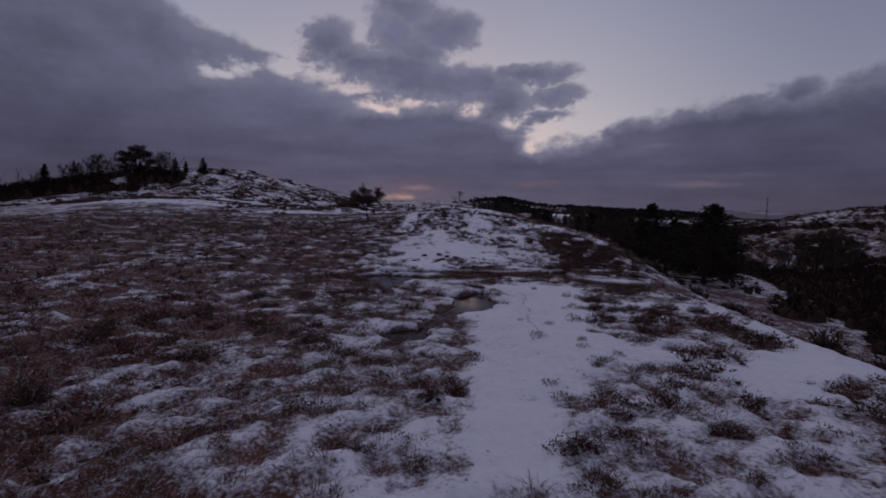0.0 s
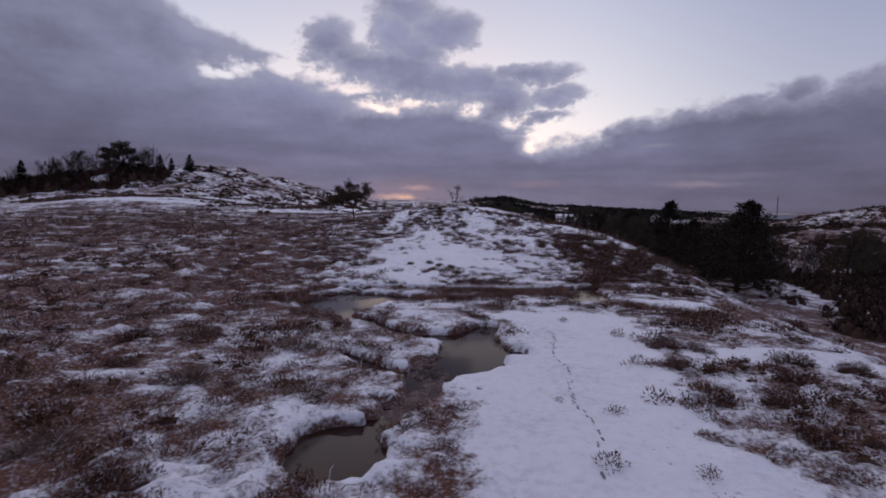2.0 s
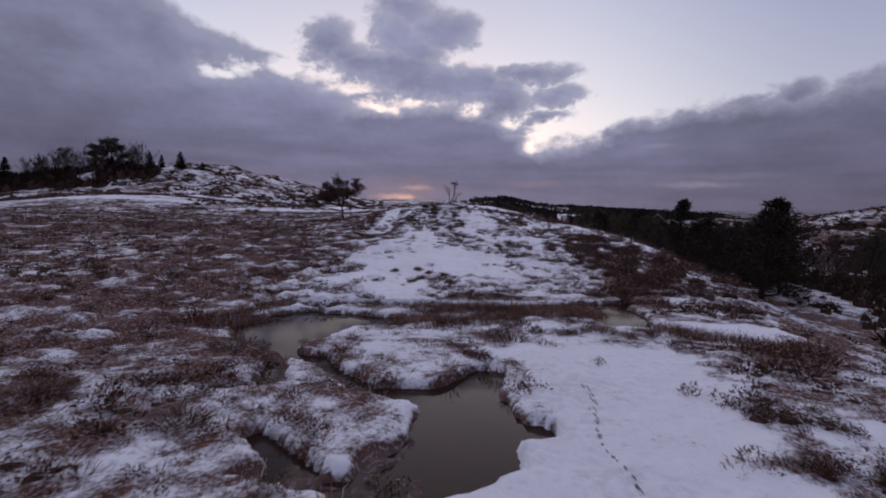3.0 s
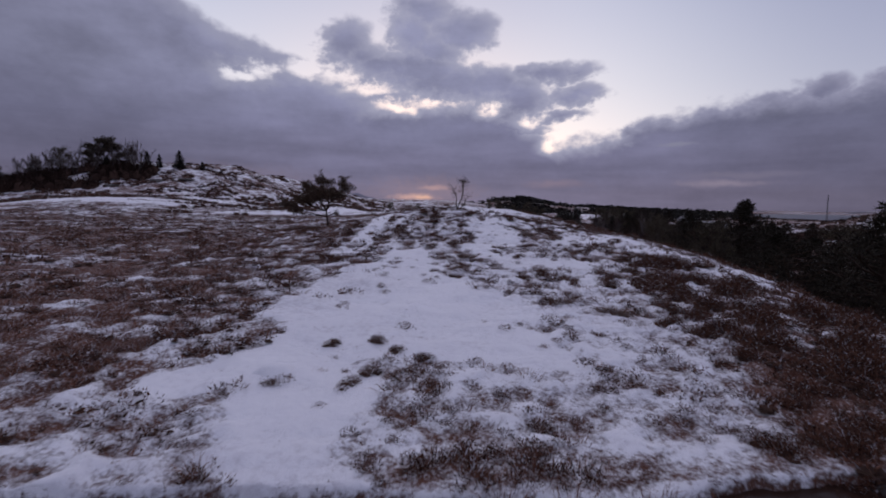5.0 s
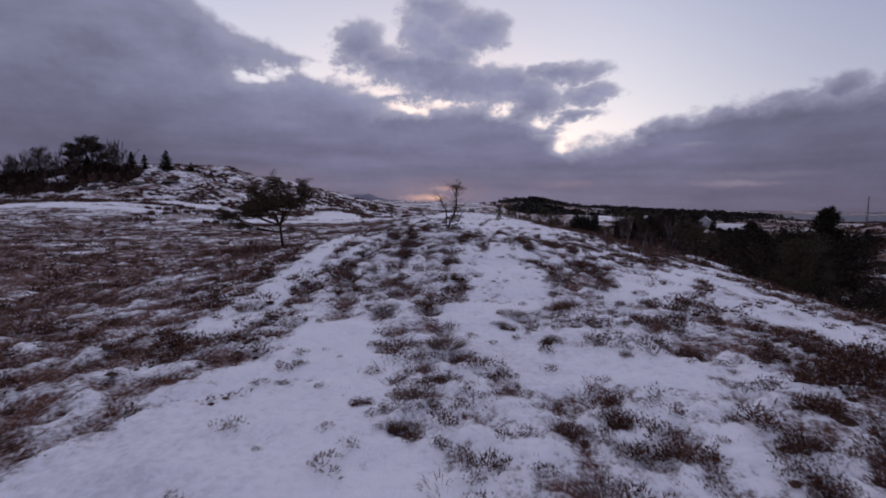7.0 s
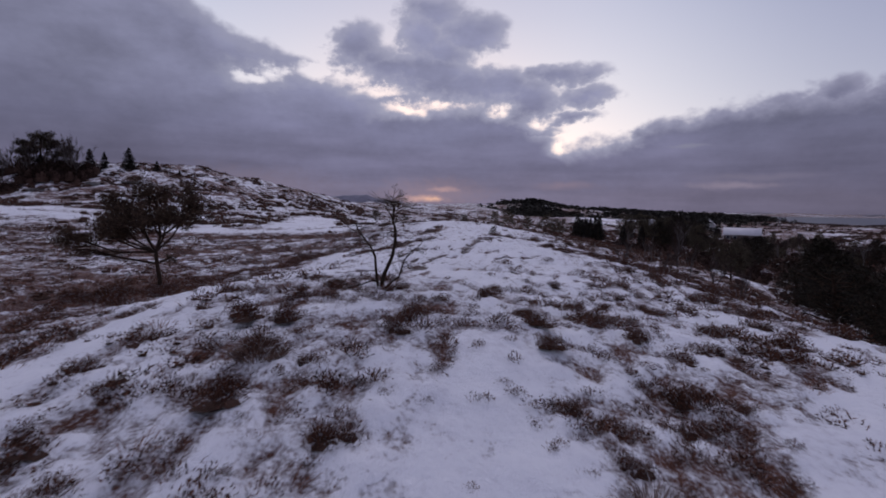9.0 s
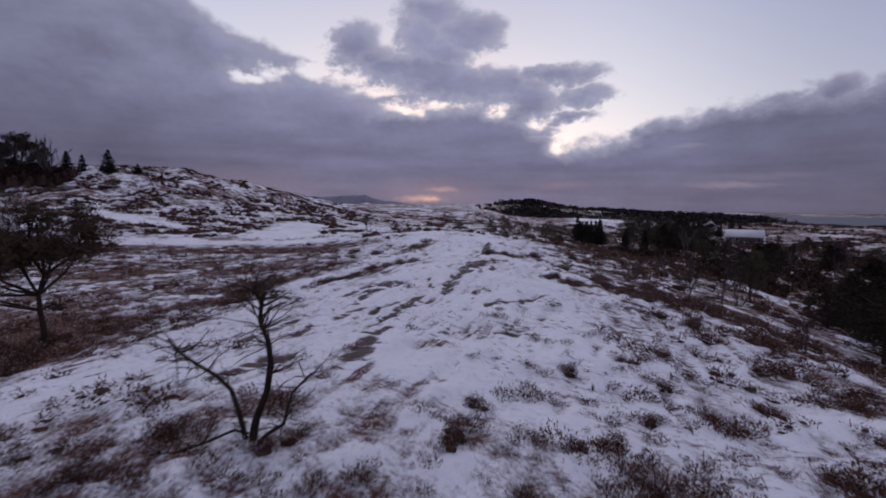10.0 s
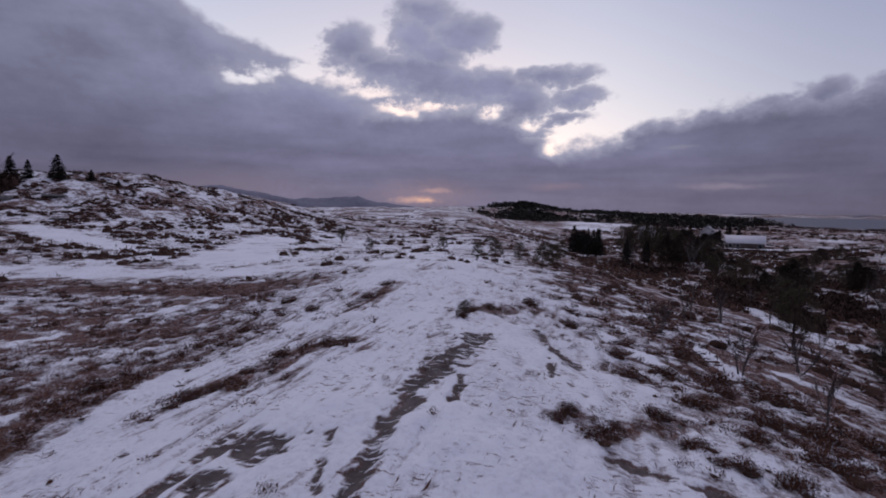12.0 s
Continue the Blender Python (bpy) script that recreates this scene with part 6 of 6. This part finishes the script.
def wild_growth():
    rng = np.random.default_rng(44)
    shrubs, spires = [shrub_shape(rng) for _ in range(5)], [spire_shape(rng) for _ in range(5)]
    low, crowns = [low_shape(rng) for _ in range(6)], [crown_shape(rng) for _ in range(6)]

    def laid(name, x, y, size, shapes, mat, label, cat, tall=None):
        z = ground_parts(x, y)[0]
        ok = z > SEA + 1.5
        tall = size if tall is None else tall
        tagged(strew(name, shapes, x[ok], y[ok], z[ok], size[ok], mat, rng, tall[ok], 0.08), label, cat, kind="stuff")

    # dark thicket along the foot and brow of the western hill
    x, y = scatter_points(2100, -112, -46, 78, 103, rng)
    k = (fbm(x, y, 9, 81, 3) + 0.35 * step(-x, 44, 60) - 0.5 * step(x, -58, -46) > 0.0) & (y > 84 + 0.10 * (x + 112) - 8 * step(-x, 66, 76))
    laid("hill_thicket", x[k], y[k], rng.uniform(1.2, 2.9, k.sum()), shrubs, thicket_mat, "dense dark leafless thicket on the rocky hill", "shrubs")
    x, y = scatter_points(7000, -66, -12, 72, 125, rng)
    k = (fbm(x, y, 5, 83, 4) > 0.05) & (sheets(x, y) < -0.1)
    laid("hill_juniper", x[k], y[k], rng.uniform(0.3, 0.95, k.sum()), low, heather_mat, "low dark juniper scrub between snowy rocks", "shrubs")
    # heather mounds over the far heath
    x, y = scatter_points(12000, -30, 62, 58, 190, rng)
    k = (fbm(x, y, 4.0, 99, 3) + 0.35 * fbm(x, y, 20, 98, 2) > 0.42 - 0.52 * step(x, 14, 30)) & (sheets(x, y) < -0.05) & ~((y < 62) & (x < 13))
    laid("far_heather", x[k], y[k], rng.uniform(0.35, 1.15, k.sum()), low, heather_mat, "dark heather mounds over the far snowy heath", "heather")
    # scrub in the eastern valley
    x, y = scatter_points(6000, 8, 78, -12, 110, rng)
    edge = 6.6 + 0.15 * np.clip(y, 4, 62) + 1.5
    k = (x > edge + 9 * step(y, 46, 60)) & (fbm(x, y, 10, 85, 3) + 0.25 * step(30 - x, -15, 15) - 0.4 * step(y, 50, 66) + 0.35 * step(x, 32, 40) * step(74 - y, 0, 10) > -0.12) & (sheets(x, y) < -0.25)
    near_edge = step(x[k] - edge[k], 0, 7)
    # only low growth before the snowy strips, so that they lie open
    open_strip = step(union([stroke(x[k], y[k], 30.0, 55.0, 20.5, 33.0, 6.0, 5.0), stroke(x[k], y[k], 23.5, 77.0, 25.5, 69.0, 4.0)]), 0.0, 0.3)
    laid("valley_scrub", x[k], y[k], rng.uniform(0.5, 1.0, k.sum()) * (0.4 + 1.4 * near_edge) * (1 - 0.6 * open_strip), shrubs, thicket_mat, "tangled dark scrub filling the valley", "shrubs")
    n = 6500
    b, d = np.radians(rng.uniform(12, 60, n)), np.sqrt(rng.uniform(50 ** 2, 420 ** 2, n))
    x, y = 4 + d * np.sin(b), 38 + d * np.cos(b)
    k = (fbm(x, y, 22, 87, 4) > -0.08) & (sheets(x, y) < -0.1)
    laid("lowland_scrub", x[k], y[k], rng.uniform(0.8, 2.2, k.sum()), low, thicket_mat, "dark scrub over the low ground towards the bay", "shrubs")
    n = 5500
    b, d = np.radians(rng.uniform(22, 66, n)), np.sqrt(rng.uniform(45 ** 2, 170 ** 2, n))
    x, y = 4 + d * np.sin(b), 38 + d * np.cos(b)
    k = (fbm(x, y, 7, 107, 4, 0.6) + 0.4 * fbm(x, y, 30, 108, 2) > -0.02) & (sheets(x, y) < -0.1)
    laid("hillside_scrub", x[k], y[k], rng.uniform(0.5, 1.2, k.sum()), low, thicket_mat, "low dark scrub between snow patches on the hillside", "shrubs")
    # woods on the far skyline
    n = 6000
    b, d = np.radians(rng.uniform(1.5, 34, n)), rng.uniform(300, 720, n)
    x, y = 4 + d * np.sin(b), 38 + d * np.cos(b)
    deg = np.degrees(b)
    k = (rng.uniform(0, 1, n) < 0.75 * np.exp(-((deg - 8.5) / 4.0) ** 2) + 0.6 * step(deg, 10, 15) * step(34 - deg, 0, 8)) & (sheets(x, y) < -0.05) & (fbm(x, y, 90, 89, 3) > -0.25 - 0.5 * np.exp(-((deg - 7) / 5) ** 2))
    deg = deg[k]
    tall = rng.uniform(3.0, 6.0, k.sum()) * (0.75 + 0.45 * np.exp(-((deg - 7.5) / 3.6) ** 2)) * (0.8 + 0.6 * fbm(x[k], y[k], 60, 92, 3))
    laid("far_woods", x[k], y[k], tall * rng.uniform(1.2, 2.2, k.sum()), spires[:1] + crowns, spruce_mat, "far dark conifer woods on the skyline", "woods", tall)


wild_growth()


# ---- stones ----
def stone_shape(rng, flatness):
    bm = bmesh.new()
    bmesh.ops.create_icosphere(bm, subdivisions=2, radius=1.0)
    o = Vector(rng.uniform(0, 50, 3))
    for v in bm.verts:
        q = noise.noise(v.co * 1.3 + o) * 0.45
        v.co *= 1 + q
        v.co.z = v.co.z * flatness
        if v.co.z > flatness * 0.55:
            v.co.z = flatness * 0.55 + (v.co.z - flatness * 0.55) * 0.2
    m = bpy.data.meshes.new("stone")
    bm.to_mesh(m)
    bm.free()
    m.materials.append(stone_mat)
    return m


srng = np.random.default_rng(8)
STONES = [stone_shape(srng, f) for f in (0.35, 0.5, 0.28, 0.42)]
spots = [(2.75, 30.7, 0.09), (2.95, 30.4, 0.08), (3.35, 31.2, 0.12), (3.0, 31.5, 0.09), (2.55, 30.1, 0.07), (3.1, 29.6, 0.06), (3.45, 30.9, 0.08), (2.35, 30.4, 0.06), (4.4, 28.2, 0.1), (6.2, 47.2, 0.14), (4.9, 43.2, 0.12), (5.4, 42.4, 0.1), (4.2, 41.5, 0.1), (3.5, 42.8, 0.09), (5.9, 44.1, 0.1), (4.6, 45.3, 0.12), (6.8, 41.3, 0.13), (7.4, 44.6, 0.15), (8.0, 47.2, 0.2), (2.1, 39.8, 0.08), (0.2, 42.2, 0.1), (7.9, 41.0, 0.14)]
for k, (x, y, s) in enumerate(spots):
    one_mesh("stone", STONES[k % 4], stone_mat, (x, y, height_at(x, y) - 0.28 * s), "flat grey stone half sunk in the snow", "stone", "stones on the knoll", k * 47.0, s * 0.8)
capped = thing("stone", "low dark stone with a thick cap of snow", "stone", "", (-0.8, 18.62, height_at(-0.8, 18.62) - 0.03), 15)
cap_verts, cap_faces = dome(0, 0, 0.32, 0.13, np.random.default_rng(3), 12)
part("rock", (cap_verts * [1.0, 0.72, 0.75], cap_faces), stone_mat, capped, smooth_shade=True)
part("snow_cap", (cap_verts * [0.97, 0.74, 0.85] + [0.0, 0.02, 0.035], cap_faces), fresh_snow_mat, capped, "smooth white snow", True)
for x, y, s in [(-56.0, 84.0, 1.5), (-54.0, 83.5, 1.1), (-58.5, 84.5, 1.2), (-50.0, 88.0, 0.9), (-47.0, 96.0, 1.3), (-44.0, 99.0, 1.2), (-40.0, 97.0, 1.0), (-38.0, 92.0, 0.9), (-52.0, 92.0, 1.1)]:
    one_mesh("boulder", STONES[int(srng.integers(0, 4))], stone_mat, (x, y, height_at(x, y) - 0.15), "grey boulder lying at the foot of the hill", "boulder", "boulders on the hill", float(srng.uniform(0, 360)), s)

# ---- the farm by the bay, mast ----
plank_mat = varied("weathered_plank", (0.06, 0.045, 0.042), (0.16, 0.13, 0.12), 1.5, 0.85, 0.2, bump=0.3)
white_mat = varied("white_board", (0.28, 0.27, 0.28), (0.5, 0.49, 0.5), 1.0, 0.7, 0.3)
dark_mat = varied("dark_pane", (0.015, 0.015, 0.02), (0.04, 0.04, 0.05), 1.0, 0.15, 0.5)
steel_mat = varied("grey_steel", (0.08, 0.08, 0.09), (0.2, 0.2, 0.21), 1.0, 0.5, 0.4)


def box(x0, x1, y0, y1, z0, z1):
    v = np.array([(x, y, z) for z in (z0, z1) for x, y in ((x0, y0), (x1, y0), (x1, y1), (x0, y1))], float)
    f = [(0, 2, 1), (0, 3, 2), (4, 5, 6), (4, 6, 7)]
    for a in range(4):
        b = (a + 1) % 4
        f += [(a, b, b + 4), (a, b + 4, a + 4)]
    return v, np.array(f)


def house(name, label, x, y, z, turn, length, depth, eave, ridge, wall, windows, door):
    t = thing(name, label, "building", "", (x, y, z), turn)
    lx, dy = length / 2, depth / 2
    prof = [(-dy, -1.0), (dy, -1.0), (dy, eave), (0, ridge), (-dy, eave)]
    v = np.array([(sx * lx, p, q) for sx in (-1, 1) for p, q in prof])
    f = [(0, 2, 1), (0, 3, 2), (0, 4, 3), (5, 6, 7), (5, 7, 8), (5, 8, 9)]
    for a in range(5):
        b = (a + 1) % 5
        f += [(a, b, b + 5), (a, b + 5, a + 5)]
    walls = part("wall", (v, np.array(f)), wall, t)
    rise = math.hypot(dy, ridge - eave)
    for side in (-1, 1):
        slope = math.atan2(ridge - eave, dy)
        g = box(-lx - 0.35, lx + 0.35, 0, rise + 0.4, 0.03, 0.22)
        c, s = math.cos(-slope), math.sin(-slope)
        vv = g[0].copy()
        vv[:, 1], vv[:, 2] = g[0][:, 1] * c - g[0][:, 2] * s, g[0][:, 1] * s + g[0][:, 2] * c
        vv[:, 2] = g[0][:, 1] * s + g[0][:, 2] * c + ridge
        vv[:, 1] *= side
        part("roof", (vv, g[1] if side > 0 else g[1][:, ::-1]), roof_snow_mat, t, "snow-covered roof slope")
    for wx, wz in windows:
        w = part("window", box(wx - 0.5, wx + 0.5, -dy - 0.05, -dy + 0.04, wz, wz + 1.1), dark_mat, t, "dark window pane")
        part("frame", joined([box(wx - 0.6, wx - 0.5, -dy - 0.09, -dy, wz - 0.1, wz + 1.2), box(wx + 0.5, wx + 0.6, -dy - 0.09, -dy, wz - 0.1, wz + 1.2), box(wx - 0.5, wx + 0.5, -dy - 0.09, -dy, wz + 1.1, wz + 1.2), box(wx - 0.5, wx + 0.5, -dy - 0.09, -dy, wz - 0.1, wz)]), white_mat, w)
    part("door", box(door[0], door[0] + door[1], -dy - 0.06, -dy + 0.02, 0, door[2]), plank_mat, t, "dark plank door")
    return t, walls


bz = height_at(96, 203)
house("barn", "long low grey barn with a snow-covered roof", 96.0, 202.5, bz - 0.2, -28, 10.4, 6.0, 1.9, 3.9, plank_mat, [(-4, 0.5), (-2, 0.5), (4, 0.5)], (0.8, 1.8, 1.8))
hx, hy = 4 + 235 * math.sin(radians(26.0)), 38 + 235 * math.cos(radians(26.0))
farm, _ = house("farmhouse", "pale wooden farmhouse with a steep snowy roof", hx, hy, height_at(hx, hy) - 0.3, 62, 6.6, 5.0, 2.6, 4.6, white_mat, [(-2.0, 0.9), (2.0, 0.9)], (-0.5, 1.0, 2.0))
part("chimney", box(-0.35, 0.35, -0.35, 0.35, 4.2, 5.4), stone_mat, farm)
hx, hy = 4 + 190 * math.sin(radians(20.3)), 38 + 190 * math.cos(radians(20.3))
house("shed", "small shed with a snow-covered roof among trees", hx, hy, height_at(hx, hy) + 0.6, 40, 5.0, 4.0, 2.4, 4.0, white_mat, [(-1.2, 0.8)], (0.6, 0.9, 2.0))
mast = thing("mast", "thin grey lattice mast on the low ground", "mast", "", (95.5, 143.5, height_at(95.5, 143.5)))
zt = 6.6 - height_at(95.5, 143.5)
for a in range(3):
    b = a * 2 * math.pi / 3
    part("leg", tube([(0.22 * math.cos(b), 0.22 * math.sin(b), -0.3), (0.08 * math.cos(b), 0.08 * math.sin(b), zt)], [0.05, 0.035], 5), steel_mat, mast)
for k in range(9):
    q = (k + 0.5) / 9
    r = 0.22 - 0.14 * q
    ring = [(r * math.cos(i * 2 * math.pi / 3), r * math.sin(i * 2 * math.pi / 3), zt * q) for i in (0, 1, 2, 0)]
    part("brace", tube(ring, [0.02] * 4, 4), steel_mat, mast)

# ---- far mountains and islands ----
# the blue-grey of distance haze is mixed into the mountains' rock colour
mountain_mat = varied("hazed_far_rock", (0.10, 0.10, 0.135), (0.24, 0.24, 0.30), 0.004, 0.9, 0.1)
shore_mat = varied("far_shore", (0.045, 0.038, 0.042), (0.26, 0.25, 0.29), 0.012, 0.9, 0.1)


def range_of_hills(name, bearings, dist, deep, base, rise, seed, mat, label, fine):
    b, d = np.meshgrid(np.radians(np.linspace(*bearings, 160)), np.linspace(dist, dist + deep, 14))
    x, y = 4 + d * np.sin(b), 38 + d * np.cos(b)
    u = (np.degrees(b) - bearings[0]) / (bearings[1] - bearings[0])
    v = (d - dist) / deep
    peak = np.interp(u, np.linspace(0, 1, len(rise)), rise)
    rough = fbm(x, y, fine, seed, 5, 0.55)
    z = base + np.sin(np.pi * np.clip(v, 0, 1)) ** 0.8 * peak * (1 + 0.42 * rough) - 4 * (np.abs(v - 0.5) > 0.49)
    me_ = mesh_from(name, np.stack([x, y, z], -1).reshape(-1, 3), grid_faces(160, 14), True)
    me_.materials.append(mat)
    tagged(new(name, me_), label, "hills", kind="structure")


range_of_hills("backdrop_mountains", (-34, -4), 3600, 900, -20, [150, 150, 145, 140, 142, 112, 84, 106, 62, 30], 101, mountain_mat, "mountains tinted blue-grey with haze, under cloud on the horizon", 600)
range_of_hills("backdrop_islands", (24, 62), 3700, 700, -22, [14, 22, 17, 24, 19, 25, 30, 20, 26, 20], 103, shore_mat, "low snow-flecked islands beyond the bay", 260)
